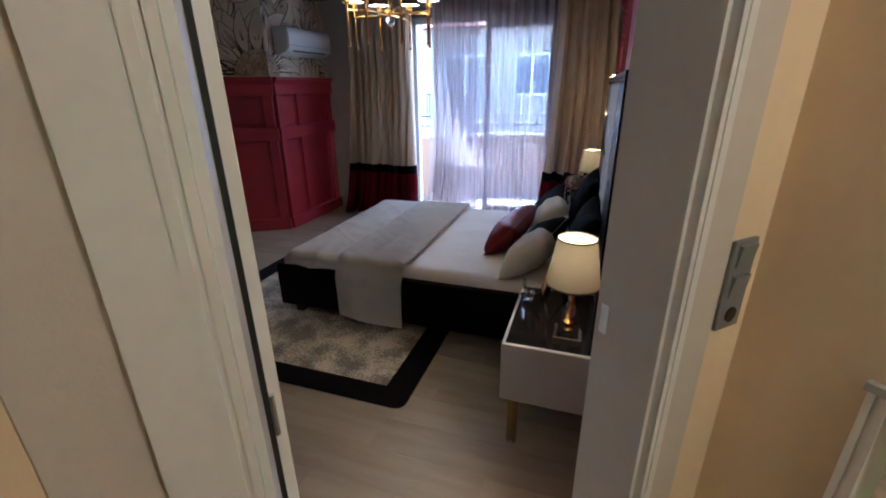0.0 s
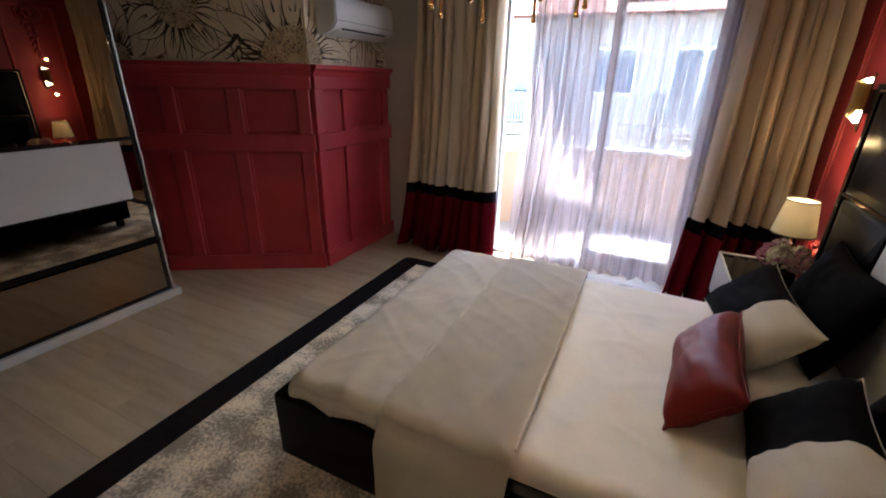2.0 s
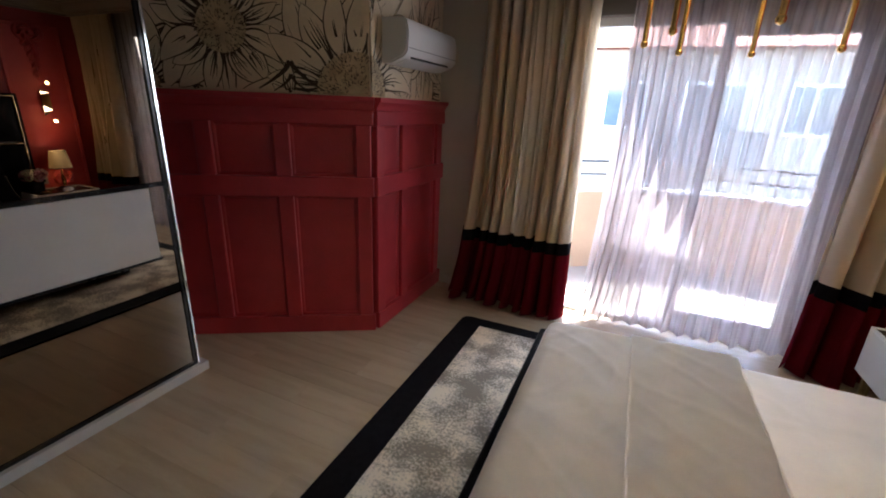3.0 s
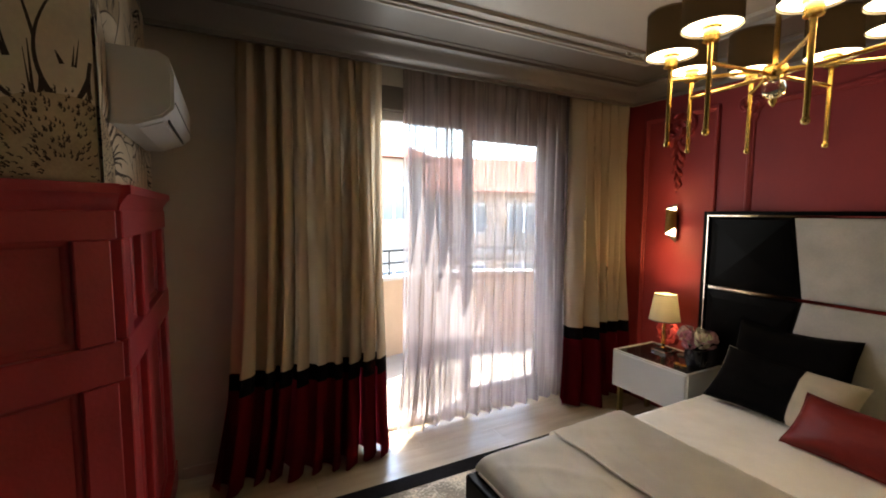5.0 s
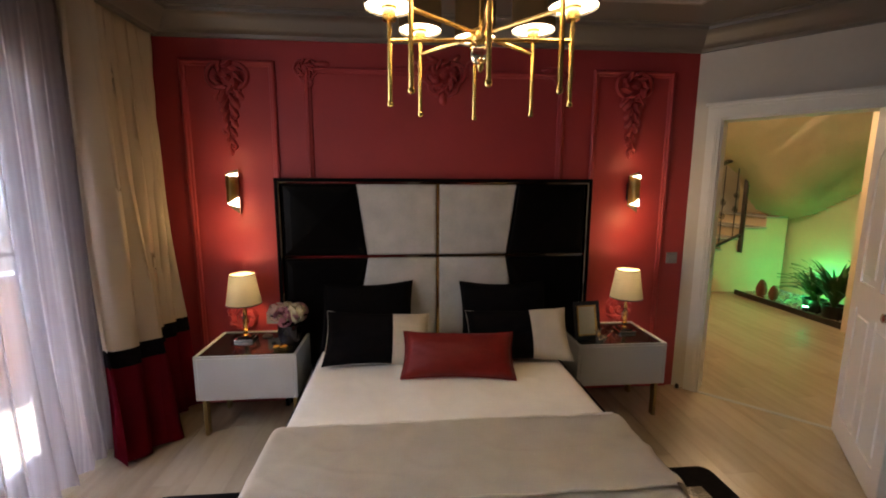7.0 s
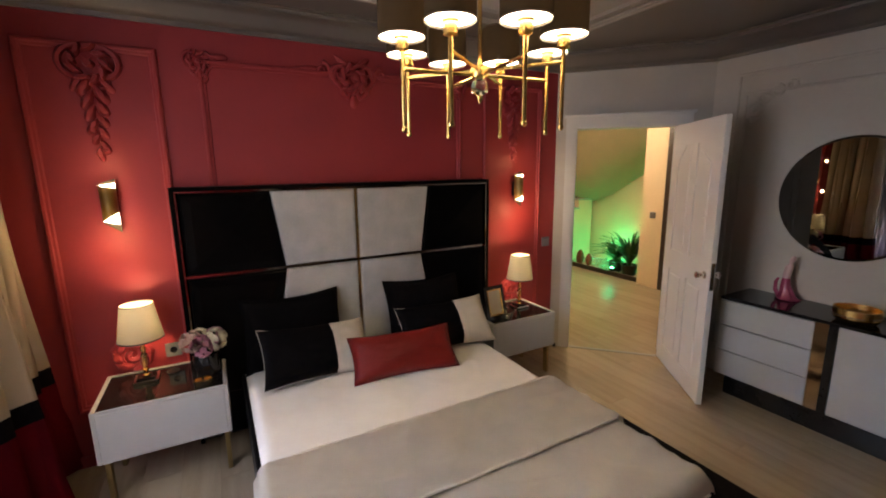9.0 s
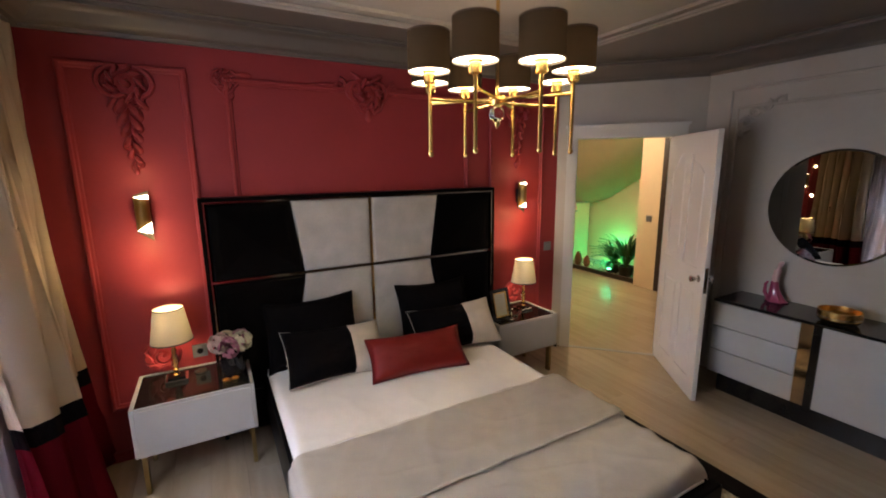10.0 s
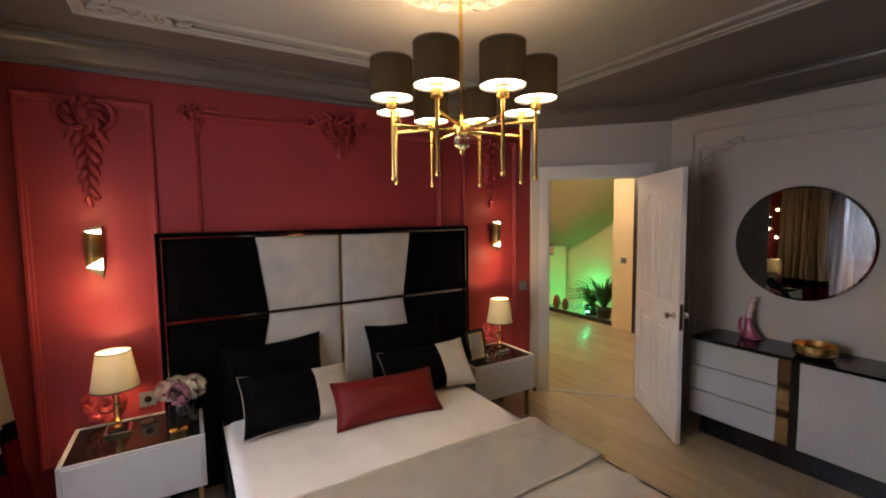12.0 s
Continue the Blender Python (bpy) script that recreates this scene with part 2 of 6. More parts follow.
def box(bm, x0, x1, y0, y1, z0, z1, bevel=0.0, seg=1):
    r = bmesh.ops.create_cube(bm, size=1.0, matrix=Matrix.LocRotScale(((x0 + x1) / 2, (y0 + y1) / 2, (z0 + z1) / 2), None, (abs(x1 - x0), abs(y1 - y0), abs(z1 - z0))))
    if bevel:
        edges = list({e for v in r["verts"] for e in v.link_edges})
        bmesh.ops.bevel(bm, geom=edges, offset=bevel, segments=seg, affect="EDGES", profile=0.6)
    return bm


def boxm(*a, **k):
    return box(bmesh.new(), *a, **k)


def prism(bm, pts, z0, z1):
    """An upright prism over the plan points."""
    lo = [bm.verts.new((x, y, z0)) for x, y in pts]
    hi = [bm.verts.new((x, y, z1)) for x, y in pts]
    bm.faces.new(lo[::-1])
    bm.faces.new(hi)
    for i in range(len(pts)):
        j = (i + 1) % len(pts)
        bm.faces.new((lo[i], lo[j], hi[j], hi[i]))
    return bm


def lathe(bm, profile, n=24, m=None, cap=True):
    """Turns (radius, height) pairs about z."""
    rings = []
    for r, z in profile:
        rings.append([bm.verts.new((r * math.cos(2 * math.pi * i / n), r * math.sin(2 * math.pi * i / n), z)) for i in range(n)])
    for a, b in zip(rings, rings[1:]):
        for i in range(n):
            j = (i + 1) % n
            bm.faces.new((a[i], a[j], b[j], b[i]))
    if cap:
        bm.faces.new(rings[0][::-1])
        bm.faces.new(rings[-1])
    if m is not None:
        bmesh.ops.transform(bm, matrix=m, verts=[v for ring in rings for v in ring])
    return bm


def tube(bm, pts, r, n=8, taper=1.0):
    """A round bar along the points."""
    pts = [Vector(p) for p in pts]
    rings = []
    for i, p in enumerate(pts):
        d = (pts[min(i + 1, len(pts) - 1)] - pts[max(i - 1, 0)]).normalized()
        a = d.orthogonal().normalized() if i == 0 else (a - d * a.dot(d)).normalized()
        b = d.cross(a)
        rr = r * (1 + (taper - 1) * i / max(1, len(pts) - 1))
        rings.append([bm.verts.new(p + rr * (math.cos(2 * math.pi * k / n) * a + math.sin(2 * math.pi * k / n) * b)) for k in range(n)])
    for u, v in zip(rings, rings[1:]):
        for k in range(n):
            bm.faces.new((u[k], u[(k + 1) % n], v[(k + 1) % n], v[k]))
    bm.faces.new(rings[0][::-1])
    bm.faces.new(rings[-1])
    return bm


def strip_profile(bm, path, profile, up=Vector((0, 0, 1)), closed=False):
    """Sweeps a profile of (out, up) pairs along a level path whose left side is 'out'; mitred corners."""
    pts = [Vector(p) for p in path]
    n = len(pts)
    rings = []
    for i, p in enumerate(pts):
        dirs = []
        if closed or i > 0:
            dirs.append((p - pts[i - 1]).normalized())
        if closed or i < n - 1:
            dirs.append((pts[(i + 1) % n] - p).normalized())
        outs = [up.cross(d) for d in dirs]
        o = sum(outs, Vector())
        o = o.normalized()
        k = 1 / max(0.3, o.dot(outs[0]))
        rings.append([bm.verts.new(p + o * (u * k) + up * v) for u, v in profile])
    last = n if closed else n - 1
    m = len(profile)
    for i in range(last):
        a, b = rings[i], rings[(i + 1) % n]
        for k in range(m):
            bm.faces.new((a[k], a[(k + 1) % m], b[(k + 1) % m], b[k]))
    if not closed:
        bm.faces.new(rings[0][::-1])
        bm.faces.new(rings[-1])
    return bm


# ---- the shell of the room ----
XR, YW, YM, XL = 0.22, 5.56, 0.76, -4.52       # red wall, window wall, mirror wall, wardrobe wall
ZC = 2.64
CA, CB = (XR, 1.60), (-0.65, YM)               # the slanting door wall runs from CA to CB
DL = math.hypot(CB[0] - CA[0], CB[1] - CA[1])
DU = ((CB[0] - CA[0]) / DL, (CB[1] - CA[1]) / DL)
DN = (-DU[1], DU[0])                           # away from the room


def on_door(s, off=0.0):
    """The plan point s metres along the door wall, off metres outwards from the room."""
    return (CA[0] + DU[0] * s + DN[0] * off, CA[1] + DU[1] * s + DN[1] * off)


def door_box(bm, s0, s1, o0, o1, z0, z1):
    return prism(bm, [on_door(s0, o0), on_door(s1, o0), on_door(s1, o1), on_door(s0, o1)], z0, z1)


S0, S1, ZD, TW = 0.17, 0.99, 2.04, 0.17
structure("wall_red", boxm(XR, XR + 0.2, 1.60, YW + 0.25, 0, 2.9), M_RED, "deep red painted wall behind the bed", "wall")
bm = bmesh.new()
door_box(bm, 0.0, S0, 0, TW, 0, 2.9)
door_box(bm, S1, DL, 0, TW, 0, 2.9)
door_box(bm, S0, S1, 0, TW, ZD, 2.9)
structure("wall_door", bm, M_GREIGE, "greige painted slanting wall with the doorway", "wall")
structure("wall_mirror", boxm(XL - 0.2, CB[0] + 0.05, YM - 0.2, YM, 0, 2.9), M_GREIGE, "greige painted wall behind the dresser", "wall")
structure("wall_wardrobe", boxm(XL - 0.2, XL, YM, YW + 0.25, 0, 2.9), M_GREIGE, "greige painted wall behind the wardrobe", "wall")
WX0, WX1, WZ = -2.12, -0.36, 2.31
bm = bmesh.new()
box(bm, XL, WX0, YW, YW + 0.25, 0, 2.9)
box(bm, WX1, XR, YW, YW + 0.25, 0, 2.9)
box(bm, WX0, WX1, YW, YW + 0.25, 2.47, 2.9)
structure("wall_window", bm, M_GREIGE, "greige painted wall around the balcony door", "wall")
structure("ceiling", boxm(XL - 0.2, 0.5, 0.3, YW + 0.25, ZC, ZC + 0.15), M_CEILP, "pale taupe painted plaster ceiling", "ceiling")

# cornice round the room
prof = [(0, 0), (0, -0.14), (0.02, -0.14), (0.03, -0.12), (0.05, -0.115), (0.075, -0.095), (0.10, -0.06), (0.125, -0.035), (0.15, -0.03), (0.155, -0.012), (0.19, -0.01), (0.19, 0)]
bm = bmesh.new()
strip_profile(bm, [(XR, 1.60, ZC), (XR, 5.28, ZC), (-3.24, 5.28, ZC)], prof)
structure("cornice", bm, M_CEIL, "dark taupe moulded plaster cornice", "cornice")
bm = bmesh.new()
strip_profile(bm, [(-4.4, YM, ZC), (CB[0], CB[1], ZC), (CA[0], CA[1], ZC)], prof)
structure("cornice", bm, M_CEIL, "dark taupe moulded plaster cornice", "cornice")
structure("pelmet", boxm(-3.24, XR, 5.272, 5.29, ZC - 0.14, ZC), M_CEIL, "dark taupe curtain pelmet board", "pelmet")
# dark band and frame moulding of the ceiling
bm = bmesh.new()
for lo, hi in (((-3.9, YM, 0), (0.22, 2.0, 0)), ((-3.9, 4.78, 0), (0.22, 5.3, 0)), ((-0.25, 2.0, 0), (0.22, 4.78, 0)), ((-3.9, 2.0, 0), (-3.0, 4.78, 0))):
    box(bm, lo[0], hi[0], lo[1], hi[1], ZC - 0.006, ZC + 0.01)
structure("ceiling_border", bm, M_CEIL, "darker taupe painted ceiling border", "ceiling")
bm = bmesh.new()
rail = [(0, 0), (0, -0.012), (0.012, -0.022), (0.03, -0.022), (0.036, -0.014), (0.05, -0.012), (0.056, 0)]
strip_profile(bm, [(-3.0, 1.96, ZC - 0.006), (-0.27, 1.96, ZC - 0.006), (-0.27, 4.80, ZC - 0.006), (-3.0, 4.80, ZC - 0.006)], rail, closed=True)
strip_profile(bm, [(-2.86, 2.09, ZC - 0.002), (-0.42, 2.09, ZC - 0.002), (-0.42, 4.67, ZC - 0.002), (-2.86, 4.67, ZC - 0.002)], [(0, 0), (0, -0.01), (0.008, -0.016), (0.018, -0.016), (0.026, 0)], closed=True)
structure("ceiling_trim", bm, M_CEILP, "thin plaster frame moulding on the ceiling", "moulding")

# the diagonal boxed corner with its panelling and mural
PA, PB, PC = (-4.52, 3.722), (-3.28, 4.466), (-3.28, YW)
bm = bmesh.new()
prism(bm, [PA, PB, PC, (XL, YW)], 0, ZC)
structure("wall_column", bm, M_MURAL, "boxed corner covered with cream flower-mural paper", "wall")
AL = math.hypot(PB[0] - PA[0], PB[1] - PA[1])
BL = YW - PB[1]
ANG_A = math.degrees(math.atan2(PB[1] - PA[1], PB[0] - PA[0]))


def panelling(at, rz, length, first, stiles, name):
    """Frame-and-panel cladding that stands on the floor; x runs along the wall, -y into the room."""
    t = thing(name, at, "crimson painted wood wall panelling with a moulded cap", "wall panelling", kind="structure", rz=rz)
    part("backing", boxm(0, length, -0.012, 0.0, 0, 1.64), M_PANEL, t)
    part("baseboard", boxm(-0.0, length + first, -0.056, -0.012, 0, 0.13, 0.004), M_PANEL, t)
    part("rail", boxm(0, length + first, -0.053, -0.012, 1.03, 1.165, 0.004), M_PANEL, t)
    part("rail", boxm(0, length + first, -0.053, -0.012, 1.505, 1.60, 0.004), M_PANEL, t)
    for s in stiles:
        for z0, z1 in ((0.13, 1.03), (1.165, 1.505)):
            part("stile", boxm(s - 0.05, s + 0.05, -0.052, -0.012, z0, z1, 0.005), M_PANEL, t)
    for a, b in zip(stiles, stiles[1:]):
        for z0, z1 in ((0.13, 1.03), (1.165, 1.505)):
            bm = bmesh.new()
            x0, x1 = a + 0.05, b - 0.05
            strip_profile(bm, [(x0, -0.012, z0), (x1, -0.012, z0), (x1, -0.012, z1), (x0, -0.012, z1)], [(0, 0), (0, 0.012), (0.006, 0.012), (0.018, 0.004), (0.02, 0)], up=Vector((0, -1, 0)), closed=True)
            part("bead", bm, M_PANEL, t)
    bm = bmesh.new()
    strip_profile(bm, [(0, 0, 1.60), (length + first * 1.4, 0, 1.60)], [(0, 0), (-0.046, 0), (-0.05, 0.02), (-0.07, 0.05), (-0.08, 0.055), (-0.08, 0.085), (0, 0.085)])
    part("cap", bm, M_PANEL, t)
    return t


panelling((PA[0], PA[1], 0), ANG_A, AL, 0.018, [0.06, 0.395, 0.875, AL - 0.05], "wall_panelling")
panelling((PB[0], PB[1], 0), 90, BL, 0.0, [0.045, 0.39, BL - 0.1], "wall_panelling")


# floor of planks
def plank_mesh(w, l):
    return finish(box(bmesh.new(), -l / 2, l / 2, -w / 2, w / 2, -0.012, 0, 0.0005), 0)


tagged(part("floor", prism(bmesh.new(), [(-4.72, 0.56), (-2.35, 0.56), (-2.35, -2.15), (4.2, -2.15), (4.2, 2.75), (0.42, 2.75), (0.42, 5.81), (-4.72, 5.81)], -0.2, -0.0125), M_DARKWOOD), "oak laminate plank floor of bedroom and hall", "floor", "", "structure")
floor = bpy.data.objects["floor"]


# ---- doorway ----
frame_door = thing("door_1", (0, 0, 0), "ivory painted door frame with a crown moulding", "door frame", kind="structure")
bm = bmesh.new()
door_box(bm, S0, S0 + 0.012, -0.005, TW + 0.005, 0, ZD)
part("lining", bm, M_FRAMEP, frame_door)
bm = bmesh.new()
door_box(bm, S1 - 0.012, S1, 0.042, TW + 0.005, 0, ZD)
part("lining", bm, M_FRAMEP, frame_door)
bm = bmesh.new()
door_box(bm, S0 + 0.012, S1 - 0.012, -0.005, TW + 0.005, ZD - 0.012, ZD)
part("lining", bm, M_FRAMEP, frame_door)
# dark strip that puts in the shade of the gap between lining and leaf
bm = bmesh.new()
door_box(bm, S1 - 0.022, S1 - 0.0125, 0.030, 0.041, 0.005, ZD - 0.012)
part("gap_shade", bm, M_IRON, frame_door, "dark strip standing in for the shaded hinge gap")
for side, o0, o1 in ((0, -0.022, -0.001), (1, TW + 0.001, TW + 0.022)):
    for a, b in ((S0 - (0.045 if side else 0.085), S0), (S1, S1 + (0.105 if side else 0.085))):
        bm = bmesh.new()
        door_box(bm, a, b, o0, o1, 0, ZD)
        if side:
            for d0, d1, k in ((0.0, 0.012, 0.004), (0.020, 0.034, 0.003)):
                q = (b - d1, b - d0) if a < 0.5 else (a + d0, a + d1)
                door_box(bm, q[0], q[1], o1 - 0.002, o1 + k, 0, ZD)
            part("casing", bm, M_FRAMEP, frame_door)
            continue
        k = -0.006
        door_box(bm, a + 0.02, b - 0.02, o0 + k, o1 + k, 0.1, ZD)
        door_box(bm, a + 0.032, b - 0.032, o0 + k * 1.6, o1 + k * 1.6, 0.1, ZD)
        part("casing", bm, M_FRAMEP, frame_door)
    bm = bmesh.new()
    door_box(bm, S0 - 0.085, S1 + 0.085, o0, o1, ZD, ZD + 0.085)
    part("header", bm, M_FRAMEP, frame_door)
    bm = bmesh.new()
    k = -0.025 if side == 0 else 0.025
    door_box(bm, S0 - 0.10, S1 + 0.10, min(o0, o0 + k), max(o1, o1 + k), ZD + 0.085, ZD + 0.105)
    door_box(bm, S0 - 0.085, S1 + 0.085, min(o0, o0 + k * 0.5), max(o1, o1 + k * 0.5), ZD + 0.068, ZD + 0.085)
    part("crown", bm, M_FRAMEP, frame_door)
bm = bmesh.new()
door_box(bm, S0, S1, -0.018, 0.018, -0.004, 0.005)
part("threshold", bm, M_STONE, frame_door, "thin pale metal threshold strip")
bm = bmesh.new()
door_box(bm, S0 + 0.0122, S0 + 0.014, 0.004, 0.028, 0.97, 1.05)
part("strike_plate", bm, M_CHROME, frame_door, "chrome strike plate")


def door_leaf(at, rz):
    """A moulded four-panel leaf; x runs from the hinge, thickness along y."""
    W, Hh, T = 0.825, 2.02, 0.036
    t = thing("door_leaf", at, "white four-panel moulded interior door standing open", "door", rz=rz)
    bm = bmesh.new()
    box(bm, 0, 0.115, 0, T, 0.012, Hh, 0.002)
    box(bm, 0.71, W, 0, T, 0.012, Hh, 0.002)
    box(bm, 0.37, 0.455, 0.0006, T - 0.0006, 0.012, Hh)
    for z0, z1 in ((0.012, 0.16), (0.86, 1.02), (1.86, Hh)):
        box(bm, 0.115, 0.71, 0.0004, T - 0.0004, z0, z1)
    box(bm, 0.11, 0.715, 0.009, T - 0.009, 0.1, 1.9)
    part("leaf", bm, M_WHITE, t)
    for x0, x1, arch in ((0.115, 0.37, 1), (0.455, 0.71, -1)):
        for z0, z1 in ((0.16, 0.86), (1.02, 1.86)):
            for face in (0.009, T - 0.009):
                sgn = -1 if face < T / 2 else 1
                hi0, hi1 = z1 - 0.045, z1 - 0.045
                if z1 > 1.5:
                    hi0, hi1 = (z1 - 0.15, z1 - 0.045) if arch == 1 else (z1 - 0.045, z1 - 0.15)
                bm = bmesh.new()
                a = [(x0 + 0.02, z0 + 0.02), (x1 - 0.02, z0 + 0.02), (x1 - 0.02, hi1 + 0.02), ((x0 + x1) / 2, max(hi0, hi1) + 0.02 if z1 > 1.5 else hi0 + 0.02), (x0 + 0.02, hi0 + 0.02)]
                if z1 > 1.5:
                    a[3] = ((x0 + x1) / 2 + (0.05 if arch == 1 else -0.05), z1 - 0.035)
                c = Vector((sum(p[0] for p in a) / 5, sum(p[1] for p in a) / 5))
                rings = []
                for k, off in ((1.0, 0.0), (0.90, 0.001), (0.86, 0.0075), (0.70, 0.0075)):
                    rings.append([bm.verts.new((c.x + (p[0] - c.x) * (1 - (1 - k) * 1.0), face + sgn * off, c.y + (p[1] - c.y) * (1 - (1 - k) * 0.45))) for p in a])
                for u, v in zip(rings, rings[1:]):
                    for i in range(5):
                        bm.faces.new((u[i], u[(i + 1) % 5], v[(i + 1) % 5], v[i]))
                bm.faces.new(rings[-1])
                part("panel", bm, M_WHITE, t, smooth=25)
        # slanting upper corners of the raised fields
        for face0, face1 in ((0.0005, 0.009), (T - 0.009, T - 0.0005)):
            bm = bmesh.new()
            xa, xb = (x0, x0 + 0.14) if arch == 1 else (x1, x1 - 0.14)
            p = [(xa, 1.72), (xb, 1.86), (xa, 1.86)]
            lo = [bm.verts.new((x, face0, z)) for x, z in p]
            hi = [bm.verts.new((x, face1, z)) for x, z in p]
            bm.faces.new(lo), bm.faces.new(hi[::-1])
            for i in range(3):
                bm.faces.new((lo[i], lo[(i + 1) % 3], hi[(i + 1) % 3], hi[i]))
            part("corner_field", bm, M_WHITE, t, smooth=0)
    for y, sgn in ((0, -1), (T, 1)):
        bm = bmesh.new()
        m = Matrix.Translation((0.76, y, 0.955)) @ pose(0, 0, 0, -90 * sgn, 0, 0)
        lathe(bm, [(0.026, 0), (0.026, 0.006), (0.011, 0.01), (0.010, 0.03), (0.020, 0.036), (0.026, 0.048), (0.024, 0.060), (0.012, 0.066)], 20, m)
        part("knob", bm, M_CHROME, t, "polished chrome round knob")
    part("latch_plate", boxm(W - 0.0005, W + 0.001, 0.006, T - 0.006, 0.86, 1.05), M_CHROME, t, "chrome latch plate")
    for z in (0.25, 1.0, 1.8):
        bm = bmesh.new()
        tube(bm, [(-0.004, T / 2, z - 0.045), (-0.004, T / 2, z + 0.045)], 0.006)
        part("hinge", bm, M_CHROME, t)
    for o in t.children:
        o.matrix_basis = Matrix.Translation((0, -T, 0)) @ o.matrix_basis
    return t


hx, hy = on_door(S1 - 0.006, -0.008)
door_leaf((hx, hy, 0.0), 143.5)


# ---- balcony door ----
win = thing("window_1", (0, 0, 0), "white sliding balcony door with large clear panes", "balcony door", kind="structure")
yf = YW + 0.12
part("frame", boxm(WX0, WX0 + 0.06, yf - 0.04, yf + 0.04, 0.03, WZ), M_PVC, win)
part("frame", boxm(WX1 - 0.06, WX1, yf - 0.04, yf + 0.04, 0.03, WZ), M_PVC, win)
part("frame", boxm(WX0, WX1, yf - 0.04, yf + 0.04, WZ - 0.06, WZ), M_PVC, win)
part("sill", boxm(WX0, WX1, YW - 0.02, yf + 0.08, 0.0, 0.03, 0.003), M_PVC, win, "white door sill with a track")
part("shutter_box", boxm(WX0, WX1, YW + 0.01, yf + 0.1, WZ, 2.47, 0.004), M_CEIL, win, "grey roller shutter box")
mid = -1.18
for x0, x1, dy in ((mid - 0.04, WX1 - 0.06, 0.0),):
    sash = part("sash", boxm(x0, x0 + 0.07, yf - 0.025 + dy, yf + 0.025 + dy, 0.04, WZ - 0.06, 0.004), M_PVC, win)
    part("sash", boxm(x1 - 0.07, x1, yf - 0.025 + dy, yf + 0.025 + dy, 0.04, WZ - 0.06, 0.004), M_PVC, win)
    part("sash", boxm(x0 + 0.07, x1 - 0.07, yf - 0.025 + dy, yf + 0.025 + dy, 0.04, 0.13, 0.004), M_PVC, win)
    part("sash", boxm(x0 + 0.07, x1 - 0.07, yf - 0.025 + dy, yf + 0.025 + dy, WZ - 0.14, WZ - 0.06, 0.004), M_PVC, win)
    pane = part("pane", boxm(x0 + 0.07, x1 - 0.07, yf - 0.003 + dy, yf + 0.003 + dy, 0.13, WZ - 0.14), M_GLASS, win, "clear glass pane")
    pane.visible_shadow = False
    part("handle", boxm(x0 + 0.02, x0 + 0.05, yf - 0.06 + dy, yf - 0.025 + dy, 1.0, 1.14, 0.006), M_STEEL, win, "grey door handle")

# ---- balcony and street ----
structure("balcony_floor", boxm(-3.6, 2.4, YW + 0.25, 8.2, -0.2, -0.035), M_TILE, "beige tiled balcony floor in the sun", "balcony floor")
bm = bmesh.new()
cx, cy, rad = -0.7, 4.9, 2.35
arc = [(cx + rad * math.cos(radians(a)), cy + rad * math.sin(radians(a))) for a in range(158, 20, -6)]
inner = [Vector((x, y, -0.035)) for x, y in arc]
strip_profile(bm, inner, [(0, 0), (0.14, 0), (0.14, 0.87), (0, 0.87)])
structure("parapet", bm, M_PEACH, "curved peach rendered balcony parapet", "parapet")
bm = bmesh.new()
strip_profile(bm, inner, [(-0.02, 0.87), (0.16, 0.87), (0.16, 0.905), (-0.02, 0.905)])
structure("parapet_coping", bm, M_STONE, "white stone parapet coping", "coping")
railing = thing("balcony_railing", (0, 0, 0), "dark iron rail on the balcony parapet", "railing")
for z in (1.02, 1.16):
    bm = bmesh.new()
    tube(bm, [(x + (cx - x) * -0.03, y + (cy - y) * -0.03, z) for x, y in arc], 0.014)
    part("rail", bm, M_IRON, railing)
for i in range(1, len(arc), 2):
    x, y = arc[i]
    part("post", tube(bmesh.new(), [(x + (cx - x) * -0.03, y + (cy - y) * -0.03, 0.868), (x + (cx - x) * -0.03, y + (cy - y) * -0.03, 1.16)], 0.011), M_IRON, railing)
structure("balcony_side_wall", boxm(-3.2, -2.95, YW + 0.25, 8.2, -0.2, 2.9), M_PEACH, "peach rendered balcony side wall", "wall")
structure("balcony_slab", prism(bmesh.new(), [(-3.2, YW + 0.25), (2.4, YW + 0.25), (2.4, 6.6)] + [(x * 1.0 + (cx - x) * -0.03, y + (cy - y) * -0.03) for x, y in arc[::-1]], 2.72, 2.9), M_PEACH, "peach rendered slab of the balcony above", "balcony slab")
structure("ground", boxm(-300, 300, -300, 600, -6.3, -6.2), M_GROUND, "pale paved ground below the balcony", "ground")


